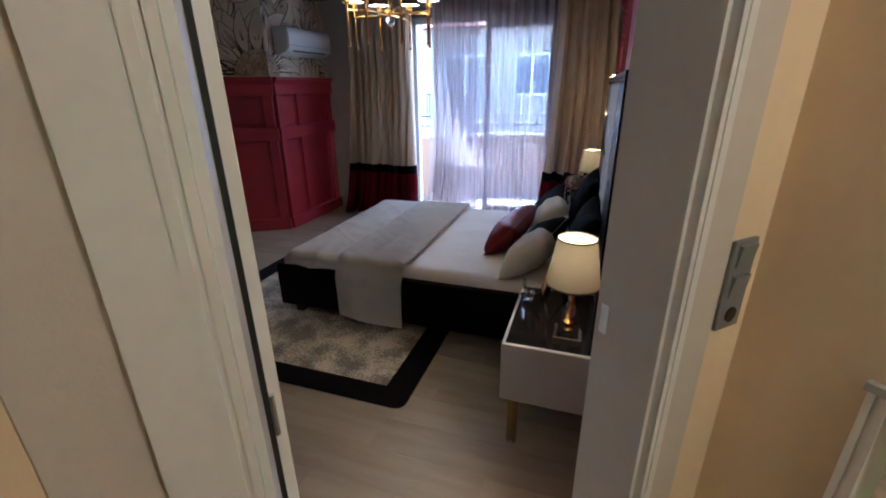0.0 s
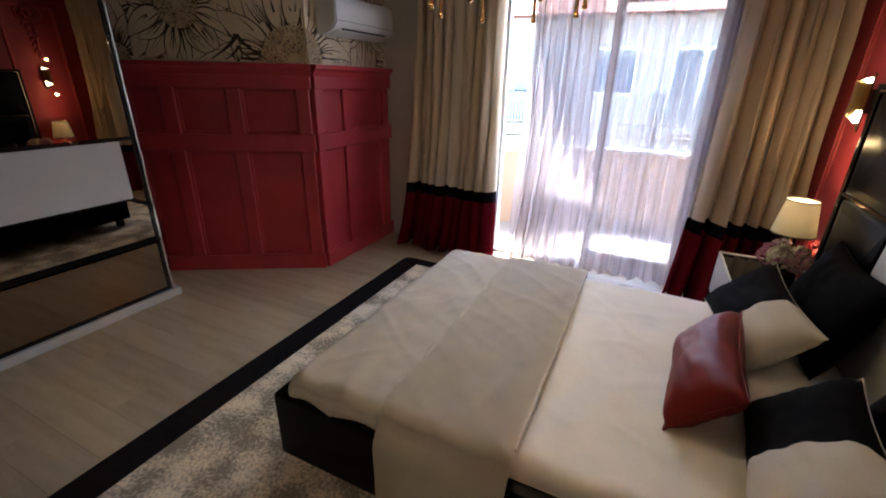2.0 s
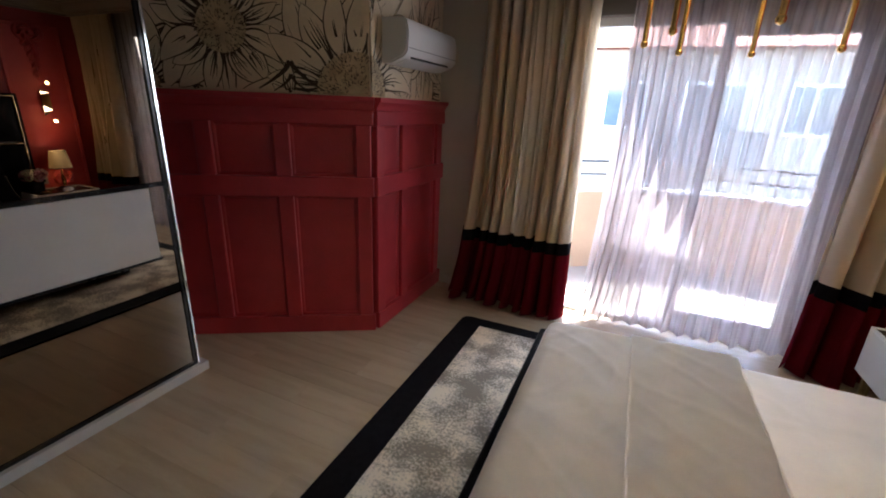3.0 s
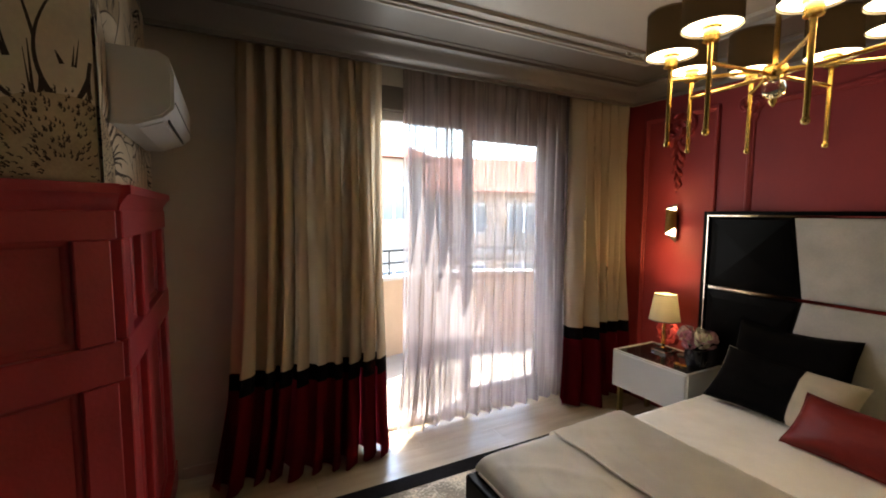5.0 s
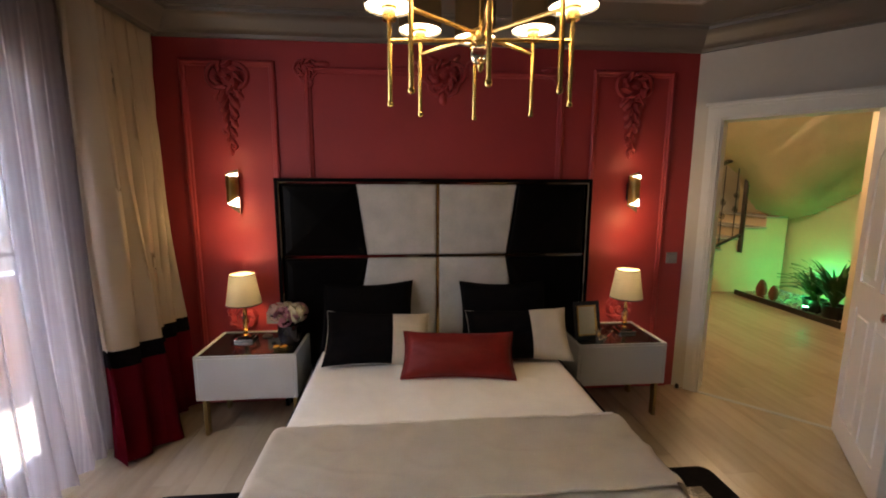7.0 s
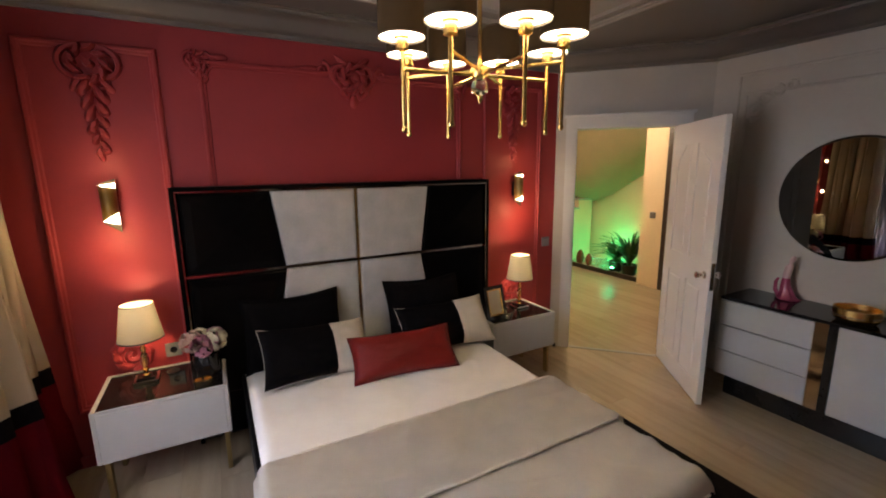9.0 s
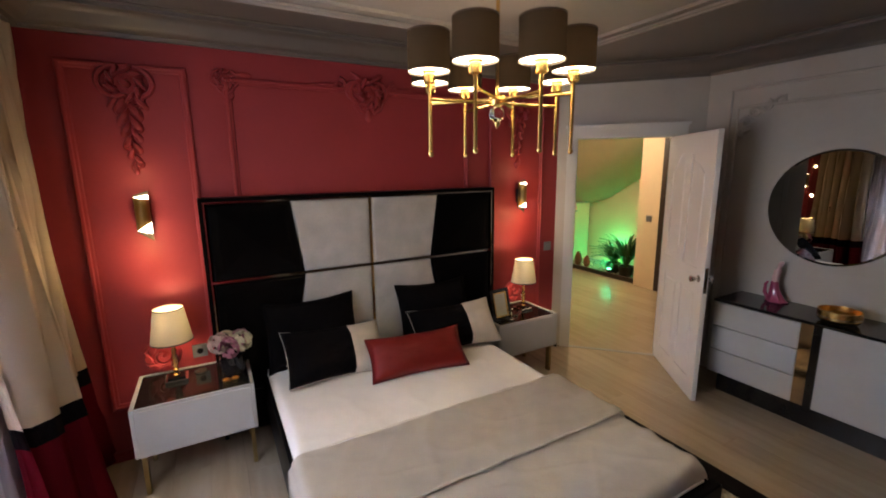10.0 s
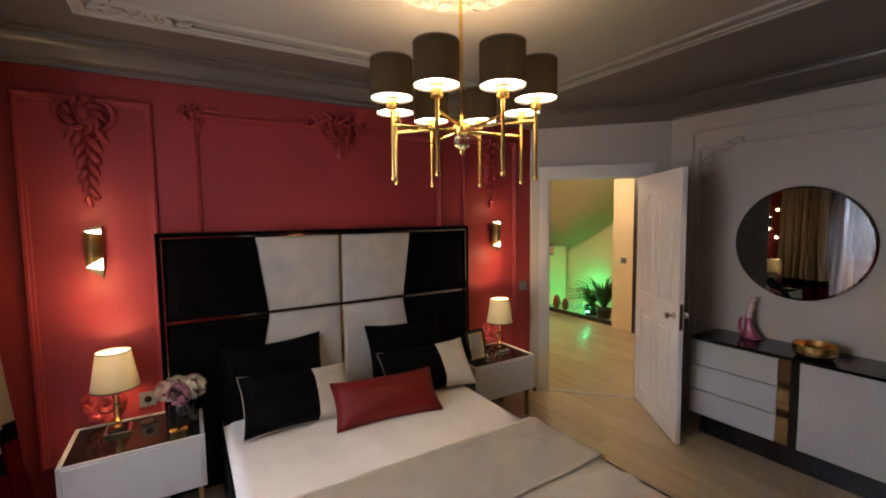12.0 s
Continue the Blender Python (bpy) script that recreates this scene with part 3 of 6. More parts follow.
def apartment(at, rz, w, h, d, mat, floors, bays, label):
    t = thing("apartment_building", at, label, "building", rz=rz)
    part("wall", boxm(-w / 2, w / 2, 0, d, 0, h), mat, t)
    bm = bmesh.new()
    v = [bm.verts.new(p) for p in ((-w / 2 - 0.6, -0.6, h), (w / 2 + 0.6, -0.6, h), (w / 2 + 0.6, d + 0.6, h), (-w / 2 - 0.6, d + 0.6, h), (-w / 2 + 2, d / 2, h + 2.2), (w / 2 - 2, d / 2, h + 2.2))]
    for f in ((0, 1, 5, 4), (1, 2, 5), (2, 3, 4, 5), (3, 0, 4), (3, 2, 1, 0)):
        bm.faces.new([v[i] for i in f])
    part("roof", bm, M_ROOF, t, "terracotta tiled hip roof", smooth=0)
    fh = h / floors
    for f in range(floors):
        part("band", boxm(-w / 2 - 0.03, w / 2 + 0.03, -0.06, 0.02, f * fh - 0.12, f * fh + 0.12), M_WALLOUT, t)
        for b in range(bays):
            x = -w / 2 + (b + 0.5) * w / bays
            bw = 0.62 if b % 2 else 0.85
            window = part("window", boxm(x - bw, x + bw, -0.05, 0.03, f * fh + 0.9, f * fh + 2.35, 0.01), M_PVC, t)
            for sx in (-0.5, 0.5):
                part("pane", boxm(x + sx * bw - bw * 0.42, x + sx * bw + bw * 0.42, -0.06, -0.04, f * fh + 0.98, f * fh + 2.27), M_WINDARK, window)
            if b % 2 == 0 and f:
                balcony = part("balcony", boxm(x - 1.3, x + 1.3, -1.0, -0.01, f * fh - 0.1, f * fh + 0.06), M_WALLOUT, t)
                bm = bmesh.new()
                for q in range(27):
                    u = x - 1.3 + q * 0.1
                    box(bm, u - 0.012, u + 0.012, -1.0, -0.975, f * fh + 0.06, f * fh + 0.95)
                box(bm, x - 1.3, x + 1.3, -1.01, -0.965, f * fh + 0.95, f * fh + 1.0)
                part("railing", bm, M_IRON, balcony)
    return t


apartment((-3.5, 17.5, -6.2), 4, 15, 9.8, 9, M_WALLOUT, 3, 6, "pale rendered apartment block across the street")
apartment((10.5, 20, -6.2), -14, 13, 8.8, 9, M_ORANGE, 3, 5, "orange rendered apartment block with a terracotta roof")
apartment((-19, 24, -6.2), 18, 13, 11, 9, M_ORANGE, 3, 5, "orange rendered apartment block further off")


# ---- bed ----
BY = 3.48                                      # middle of the headboard
BED = 3.50                                     # middle of the mattress


def cushion_panel(poly, x_back, depth, bulge, inset=0.035, peak=0.0):
    """A padded panel over a polygon of (y, z), its face towards -x."""
    bm = bmesh.new()
    n = len(poly)
    c = Vector((sum(p[0] for p in poly) / n, sum(p[1] for p in poly) / n))
    rings = []
    for k, d in ((0.0, 0.0), (0.0, depth * 0.55), (0.25, depth * 0.85), (0.6, depth * 0.97), (1.0, depth), (2.2, depth + bulge)):
        ring = []
        for p in poly:
            v = Vector(p) - c
            ln = v.length
            q = c + v * max(0.05, (ln - inset * k) / ln)
            ring.append(bm.verts.new((x_back - d, q.x, q.y)))
        rings.append(ring)
    for a, b in zip(rings, rings[1:]):
        for i in range(n):
            bm.faces.new((a[i], a[(i + 1) % n], b[(i + 1) % n], b[i]))
    if peak:
        top = bm.verts.new((x_back - depth - bulge - peak, c.x, c.y))
        for i in range(n):
            bm.faces.new((rings[-1][i], rings[-1][(i + 1) % n], top))
    else:
        bm.faces.new(rings[-1])
    return bm


bed = thing("bed", (0, 0, 0), "black upholstered double bed with a tall panelled headboard", "bed")
part("base", boxm(-1.99, 0.13, BED - 0.83, BED + 0.80, 0.10, 0.415, 0.018, 3), M_BLACKLEATHER, bed, "black upholstered bed base")
for x in (-1.9, -0.05):
    for y in (BED - 0.72, BED + 0.72):
        part("leg", boxm(x - 0.03, x + 0.03, y - 0.03, y + 0.03, 0.014, 0.102), M_BLACKG, bed)
hb = part("headboard", boxm(0.165, XR - 0.002, 2.385, 4.572, 0.0, 1.615, 0.004), M_BLACKLEATHER, bed, "glossy black headboard with grey velvet panels")
# frame of the headboard
for a in ((0.125, 0.165, 2.385, 2.41, 0.0, 1.615), (0.125, 0.165, 4.547, 4.572, 0.0, 1.615), (0.125, 0.165, 2.41, 4.547, 1.59, 1.615)):
    part("frame", boxm(*a, bevel=0.002), M_BLACKLEATHER, hb)
for a in ((0.127, 0.165, 2.41, 2.418, 0.3, 1.59), (0.127, 0.165, 4.539, 4.547, 0.3, 1.59), (0.127, 0.165, 2.418, 4.539, 1.58, 1.59)):
    part("mirror_strip", boxm(*a), M_BRONZE, hb, "polished bronze mirror strip")
part("mirror_strip", boxm(0.150, 0.165, BY - 0.008, BY + 0.008, 0.3, 1.58), M_GOLD, hb, "polished gold strip")
part("mirror_strip", boxm(0.150, 0.165, 2.418, 4.539, 1.070, 1.086), M_BRONZE, hb, "polished bronze strip")
yt, ym, yb = 0.555, 0.490, 0.535
for sgn in (-1, 1):
    y = lambda v: BY + sgn * v
    for poly, mat, lab in (([(y(0.012), 1.575), (y(yt), 1.575), (y(ym), 1.09), (y(0.012), 1.09)], M_GREYV, "grey velvet padded panel"),
                           ([(y(0.012), 1.066), (y(ym - 0.004), 1.066), (y(yb), 0.80), (y(yb - 0.06), 0.30), (y(0.012), 0.30)], M_GREYV, "grey velvet padded panel"),
                           ([(y(yt + 0.006), 1.575), (y(1.05), 1.575), (y(1.05), 1.09), (y(ym + 0.006), 1.09)], M_BLACKLEATHER, "black padded panel"),
                           ([(y(ym + 0.004), 1.066), (y(1.05), 1.066), (y(1.05), 0.30), (y(yb - 0.052), 0.30), (y(yb + 0.008), 0.80)], M_BLACKLEATHER, "black padded panel")):
        part("padded_panel", cushion_panel(poly, 0.168, 0.036, 0.004, peak=0.011 if mat is M_BLACKLEATHER else 0.006), mat, hb, lab, smooth=4 if mat is M_BLACKLEATHER else 50)

mattress = thing("mattress", (0, 0, 0.405), "mattress with a smooth white cotton sheet", "mattress")


def soft_slab(x0, x1, y0, y1, z0, z1, nx, ny, wrinkle, seed, edge=0.05):
    """A slab of bedding: rounded edges and low folds on top."""
    bm = bmesh.new()
    top = []
    for i in range(nx + 1):
        row = []
        for j in range(ny + 1):
            x = x0 + (x1 - x0) * i / nx
            y = y0 + (y1 - y0) * j / ny
            d = min(x - x0, x1 - x, y - y0, y1 - y)
            k = min(1.0, d / edge)
            drop = (1 - math.sqrt(max(0.0, 1 - (1 - k) ** 2))) * edge * 0.8
            w = noise.noise(Vector((x * 3.1 + seed, y * 3.1, 0))) * 0.6 + noise.noise(Vector((x * 9 + seed, y * 7, 4))) * 0.4
            w2 = 1 - abs(noise.noise(Vector((x * 4 + y * 2.2 + seed, y * 1.6 - x, 9)))) * 2
            w3 = max(0.0, 1 - 6 * abs(noise.noise(Vector((x * 5 + y * 2.5 + seed, y * 3.4 - x, 12)))))
            row.append(bm.verts.new((x, y, z1 - drop + wrinkle * (w + 0.6 * w2 + 0.8 * w3) * k)))
        top.append(row)
    for i in range(nx):
        for j in range(ny):
            bm.faces.new((top[i][j], top[i + 1][j], top[i + 1][j + 1], top[i][j + 1]))
    rim = [top[i][0] for i in range(nx + 1)] + [top[nx][j] for j in range(1, ny + 1)] + [top[i][ny] for i in range(nx - 1, -1, -1)] + [top[0][j] for j in range(ny - 1, 0, -1)]
    low = [bm.verts.new((v.co.x, v.co.y, z0)) for v in rim]
    for i in range(len(rim)):
        j = (i + 1) % len(rim)
        bm.faces.new((rim[i], low[i], low[j], rim[j]))
    bm.faces.new(low)
    return bm


part("sheet", soft_slab(-1.90, 0.11, BED - 0.775, BED + 0.775, 0.0, 0.072, 110, 90, 0.004, 1.0), M_SHEET, mattress, smooth=60)


def drape(x0, x1, y_lo, y_hi, hang_lo, hang_hi, ztop, seed, wrinkle, nx=60, out=0.05, foot=0.0):
    """A cover laid across the bed: over the top, round both edges and, as far as it reaches, down the sides."""
    bm = bmesh.new()
    rad = 0.045
    rows = []
    for i in range(nx + 1):
        x = x0 + (x1 - x0) * i / nx
        fall = 0.0
        if foot:
            k = min(1.0, (x - x0) / foot)
            fall = foot * 0.85 * (1 - math.sqrt(max(0.0, 1 - (1 - k) ** 2)))
        cross = []
        for side, hang in ((-1, hang_lo(x)), (1, hang_hi(x))):
            line = []
            for k in range(7):
                a = radians(90 * k / 6)
                line.append((rad * (1 - math.sin(a)), -rad * (1 - math.cos(a)), 0.0))
            for k in range(1, 13):
                f = k / 12
                swing = out * min(1.0, f * 5) + 0.02 * f + 0.010 * f * math.sin(x * 23 + seed) + 0.008 * f * noise.noise(Vector((x * 9, f * 3, seed)))
                line.append((-swing if side < 0 else -0.3 * swing, -rad - hang * f, f))
            cross.append(line)
        row = []
        for d, dz, f in cross[0][::-1]:
            row.append((y_lo + d, ztop + dz, f))
        n_top = 80
        for j in range(1, n_top):
            row.append((y_lo + rad + (y_hi - y_lo - 2 * rad) * j / n_top, ztop, 0.0))
        for d, dz, f in cross[1]:
            row.append((y_hi - d, ztop + dz, f))
        made = []
        for y, z, f in row:
            w = noise.noise(Vector((x * 4 + seed, y * 3, 2))) * 0.6 + (0.8 - 2.2 * abs(noise.noise(Vector((x * 2.4 - y * 2.4 + seed, y * 1.4 + x * 3.2, 7)))))
            w += 1.3 * max(0.0, 1 - 5 * abs(noise.noise(Vector((x * 3.3 + y * 4.6 + seed, x * 1.1 - y * 1.5, 3))))) + 0.9 * max(0.0, 1 - 6 * abs(noise.noise(Vector((x * 6.5 - y * 3.1, x * 2.0 + y * 2.4 + seed, 5)))))
            # folds that run in from the near edge
            ripple = x * 31 + 5.0 * (y - y_lo) + seed + 2.4 * noise.noise(Vector((x * 3, y * 2, seed)))
            w += 3.4 * math.exp(-max(0.0, y - y_lo) / 0.2) * (0.5 + 0.5 * math.sin(ripple)) ** 3
            made.append(bm.verts.new((x + 0.02 * f * noise.noise(Vector((x * 5, 3, seed))), y, z - fall + wrinkle * w * (1 - f))))
        rows.append(made)
    for a, b in zip(rows, rows[1:]):
        for q in range(len(a) - 1):
            bm.faces.new((a[q], a[q + 1], b[q + 1], b[q]))
    bmesh.ops.solidify(bm, geom=bm.faces[:], thickness=0.010)
    return bm


edge = [(-1.895, BED - 0.775, 0.006), (0.105, BED - 0.775, 0.006), (0.105, BED + 0.775, 0.006), (-1.895, BED + 0.775, 0.006), (-1.895, BED - 0.775, 0.006)]
for a, b in zip(edge, edge[1:]):
    part("piping", tube(bmesh.new(), [a, b], 0.006, 6), M_SHEET, mattress, "white corded mattress edge")
cover = thing("duvet", (0, 0, 0.48), "cream cotton duvet laid over the foot of the bed", "duvet")
part("cloth", drape(-1.945, -1.44, BED - 0.795, BED + 0.795, lambda x: 0.03 + 0.03 * max(0, (x + 1.9)), lambda x: 0.04, 0.012, 3.0, 0.0042, 60, 0.0, 0.07), M_DUVET, cover, smooth=70)
part("hem", tube(bmesh.new(), [(-1.945, BED - 0.75 + 1.5 * q / 24, -0.050 + 0.003 * math.sin(q * 0.9)) for q in range(25)], 0.006, 6), M_DUVET, cover, "corded edge at the foot of the bed")
throw = thing("bed_throw", (0, 0, 0.49), "beige woven throw folded across the bed", "blanket")
part("cloth", drape(-1.495, -1.015, BED - 0.805, BED + 0.805, lambda x: 0.36 + 0.05 * (x + 1.5) + 0.012 * math.sin(x * 19), lambda x: 0.10, 0.022, 8.0, 0.0032), M_THROW, throw, smooth=70)


for nm_, x_, m_ in (("hem", -1.015, M_THROW), ("hem", -1.495, M_THROW)):
    part(nm_, tube(bmesh.new(), [(x_, BED - 0.76 + 1.52 * q / 24, 0.022 + 0.004 * math.sin(q * 1.3)) for q in range(25)], 0.0065, 6), m_, throw, "stitched edge")


def pillow_mesh(w, h, t, pinch=0.10, seed=0.0, n=22):
    bm = bmesh.new()
    grids = []
    for sgn in (1, -1):
        g = []
        for i in range(n + 1):
            row = []
            for j in range(n + 1):
                u, v = 2 * i / n - 1, 2 * j / n - 1
                e = max(0.0, (1 - abs(u) ** 2.6) * (1 - abs(v) ** 2.6)) ** 0.42
                x = w / 2 * u * (1 - pinch * (1 - abs(u)) * v * v - pinch * 0.6 * (1 - v * v))
                y = h / 2 * v * (1 - pinch * 1.4 * (1 - u * u))
                z = t / 2 * e * (1 + 0.14 * noise.noise(Vector((u * 1.6 + seed, v * 1.6, sgn)))) + 0.010 * e * noise.noise(Vector((u * 5, v * 5 + seed, sgn * 2)))
                row.append(bm.verts.new((x, y, sgn * z)))
            g.append(row)
        grids.append(g)
        for i in range(n):
            for j in range(n):
                f = (g[i][j], g[i + 1][j], g[i + 1][j + 1], g[i][j + 1])
                bm.faces.new(f if sgn > 0 else f[::-1])
    bmesh.ops.remove_doubles(bm, verts=bm.verts[:], dist=0.0006)
    return bm


def pillow(at, rx, ry, rz, w, h, t, mat, label, band=None, seed=0.0, name="cushion"):
    """A cushion; band is (material, from, to) of its width in another cloth."""
    e = new(name)
    e.matrix_basis = pose(*at, rx, ry, rz)
    tagged(e, label, "cushion", "cushions on the bed")
    bm = pillow_mesh(w, h, t, seed=seed)
    me = finish(bm, 0)
    me.shade_smooth()
    me.materials.append(mat)
    if band:
        me.materials.append(band[0])
        for p in me.polygons:
            if band[1] < p.center.x / (w / 2) < band[2]:
                p.material_index = 1
    cover_ = part("cover", me, None, e)
    bm = bmesh.new()
    pts = []
    k = 40
    for i in range(k):
        a = 2 * math.pi * i / k
        u = max(-1, min(1, 1.5 * math.cos(a)))
        v = max(-1, min(1, 1.5 * math.sin(a)))
        pts.append((w / 2 * u * (1 - 0.10 * (1 - abs(u)) * v * v - 0.06 * (1 - v * v)), h / 2 * v * (1 - 0.14 * (1 - u * u)), 0))
    pts.append(pts[0])
    tube(bm, pts, 0.0018 if band else 0.004, 6)
    part("piping", bm, M_CREAMP if band else mat, e, "pale cord piping" if band else "")
    return e


# leaning on the headboard: local x along the bed's width, local y up the cushion
ZB = 0.475
pillow((0.03, 3.97, ZB + 0.215), 70, 0, -90, 0.62, 0.47, 0.17, M_BLACK, "large black velvet cushion against the headboard", seed=1)
pillow((0.03, 3.02, ZB + 0.21), 70, 0, -90, 0.62, 0.46, 0.17, M_BLACK, "large black velvet cushion against the headboard", seed=2)
pillow((-0.235, 3.88, ZB + 0.145), 46, 4, -86, 0.66, 0.37, 0.19, M_BLACK, "black and beige two-tone cushion with piping", band=(M_CREAMP, 0.28, 1.1), seed=3)
pillow((-0.235, 2.995, ZB + 0.145), 46, -3, -98, 0.66, 0.37, 0.20, M_BLACK, "black and beige two-tone cushion with piping", band=(M_CREAMP, 0.22, 1.1), seed=4)
pillow((-0.455, 3.405, ZB + 0.115), 47, 0, -96, 0.66, 0.29, 0.19, M_SATIN, "small red satin lumbar cushion", seed=5)

# ---- rug ----
rug = thing("rug", (0, 0, 0), "black-bordered rug with mottled beige field", "rug")
RX0, RX1, RY0, RY1 = -2.72, -0.755, 2.03, 4.97
m_field = material("mottled_rug_field", (0.55, 0.485, 0.385), rough=0.95, var=0.5, scale=5, bump=0.7, bump_scale=220, spec=0.1, fine=0.6)
ramp_ = [n for n in m_field.node_tree.nodes if n.bl_idname == "ShaderNodeValToRGB"][0]
ramp_.color_ramp.elements[0].position, ramp_.color_ramp.elements[1].position = 0.70, 0.93
part("field", boxm(RX0 + 0.175, RX1 - 0.155, RY0 + 0.14, RY1 - 0.12, 0.0, 0.012), m_field, rug, "mottled beige pile")
bm = bmesh.new()
path = []
for (cx_, cy_, a0) in ((RX1 - 0.06, RY0 + 0.06, -90), (RX1 - 0.06, RY1 - 0.06, 0), (RX0 + 0.06, RY1 - 0.06, 90), (RX0 + 0.06, RY0 + 0.06, 180)):
    for q in range(5):
        a = radians(a0 + 22.5 * q)
        path.append((cx_ + 0.06 * math.cos(a), cy_ + 0.06 * math.sin(a)))
outer = path
inn = [(min(max(x, RX0 + 0.175), RX1 - 0.155), min(max(y, RY0 + 0.14), RY1 - 0.12)) for x, y in outer]
for z0, z1 in ((0.0, 0.013),):
    vo0 = [bm.verts.new((x, y, z0)) for x, y in outer]
    vo1 = [bm.verts.new((x, y, z1)) for x, y in outer]
    vi1 = [bm.verts.new((x + (0.0), y, z1)) for x, y in inn]
    for i in range(len(outer)):
        j = (i + 1) % len(outer)
        bm.faces.new((vo0[i], vo0[j], vo1[j], vo1[i]))
        bm.faces.new((vo1[i], vo1[j], vi1[j], vi1[i]))
bmesh.ops.remove_doubles(bm, verts=bm.verts[:], dist=0.0001)
part("border", bm, M_RUGB, rug, "black pile border")


# ---- nightstands ----
def nightstand(at):
    """Front towards -x; origin at the floor under the middle of the body."""
    t = thing("nightstand", at, "grey lacquered nightstand with black glass top and gold legs", "nightstand", "nightstands beside the bed")
    w, d = 0.305, 0.225
    z0, z1 = 0.255, 0.54
    body = bmesh.new()
    part("side_panel", boxm(-d, d, -w, -w + 0.02, z0, z1, 0.002), M_LACQ, t)
    part("side_panel", boxm(-d, d, w - 0.02, w, z0, z1, 0.002), M_LACQ, t)
    part("top_rim", boxm(-d, -d + 0.012, -w + 0.02, w - 0.02, z1 - 0.014, z1), M_LACQ, t)
    box(body, -d + 0.02, d, -w + 0.02, w - 0.02, z0, z0 + 0.02)
    box(body, d - 0.015, d, -w + 0.02, w - 0.02, z0 + 0.02, z1)
    part("body", body, M_LACQ, t)
    part("top", boxm(-d + 0.012, d - 0.015, -w + 0.02, w - 0.02, z1 - 0.03, z1 - 0.006), M_BLACKG, t, "glossy black glass top")
    part("drawer", boxm(-d - 0.001, -d + 0.018, -w + 0.021, w - 0.021, z0 + 0.0, z1 - 0.016, 0.002), M_LACQ, t, "grey lacquered drawer front")
    for x, y in ((-d + 0.06, -w + 0.03), (-d + 0.06, w - 0.03), (d - 0.06, -w + 0.03), (d - 0.06, w - 0.03)):
        leg = bmesh.new()
        box(leg, x - 0.022, x - 0.006, y - 0.012, y + 0.012, 0.0, z0 + 0.06 if x < 0 else z0, 0.002)
        box(leg, x + 0.006, x + 0.022, y - 0.012, y + 0.012, 0.0, z0 + 0.06 if x < 0 else z0, 0.002)
        box(leg, x - 0.006, x + 0.006, y - 0.006, y + 0.006, 0.01, z0)
        part("leg", leg, M_OLDGOLD, t, "dull gold double-bar leg")
    return t


ns = nightstand((-0.022, 2.283, 0))
copy_thing(ns, pose(-0.022, 4.688, 0))


def table_lamp(at):
    t = thing("table_lamp", at, "crystal and gold table lamp with a lit linen shade", "table lamp", "lamps beside the bed")
    part("base", boxm(-0.06, 0.06, -0.06, 0.06, 0, 0.018, 0.003), M_CHROME, t, "square mirrored base")
    part("base_block", boxm(-0.045, 0.045, -0.045, 0.045, 0.018, 0.03, 0.002), M_BLACKG, t)
    part("stem", lathe(bmesh.new(), [(0.012, 0.03), (0.02, 0.034), (0.012, 0.042), (0.014, 0.06), (0.022, 0.07), (0.010, 0.08), (0.008, 0.17), (0.014, 0.175), (0.014, 0.19), (0.008, 0.22), (0.006, 0.31)], 16), M_GOLD, t, "turned gold stem")
    part("crystal", lathe(bmesh.new(), [(0.012, 0.085), (0.020, 0.095), (0.022, 0.13), (0.016, 0.155), (0.011, 0.165)], 10), M_CRYSTAL, t, "cut crystal column")
    bm = lathe(bmesh.new(), [(0.111, 0.25), (0.0785, 0.452)], 36, cap=False)
    sh = part("shade", bm, M_SHADE, t, "cream linen shade")
    bm = lathe(bmesh.new(), [(0.1105, 0.248), (0.1125, 0.248), (0.1117, 0.256), (0.1095, 0.256), (0.1105, 0.248)], 36, cap=False)
    part("trim", bm, M_DARKWOOD, t, "dark shade rim")
    bm = lathe(bmesh.new(), [(0.0775, 0.448), (0.0795, 0.448), (0.0795, 0.454), (0.0775, 0.454), (0.0775, 0.448)], 36, cap=False)
    part("trim", bm, M_DARKWOOD, t, "dark shade rim")
    bm = bmesh.new()
    bmesh.ops.create_uvsphere(bm, u_segments=14, v_segments=8, radius=0.027, matrix=Matrix.Translation((0, 0, 0.335)))
    part("bulb", bm, M_BULB, t, "lit warm bulb")
    return t


def lamp_light(at, watts, radius=0.03, color=(1.0, 0.70, 0.40), name="lamp_glow"):
    l = new(name, bpy.data.lights.new(name, "POINT"))
    l.data.energy, l.data.shadow_soft_size, l.data.color = watts, radius, color
    l.location = at
    return l


lamp = table_lamp((0.014, 2.142, 0.534))
copy_thing(lamp, pose(0.055, 4.785, 0.534))
for x, y in ((0.014, 2.142), (0.055, 4.785)):
    lamp_light((x, y, 0.534 + 0.40), 0.075)


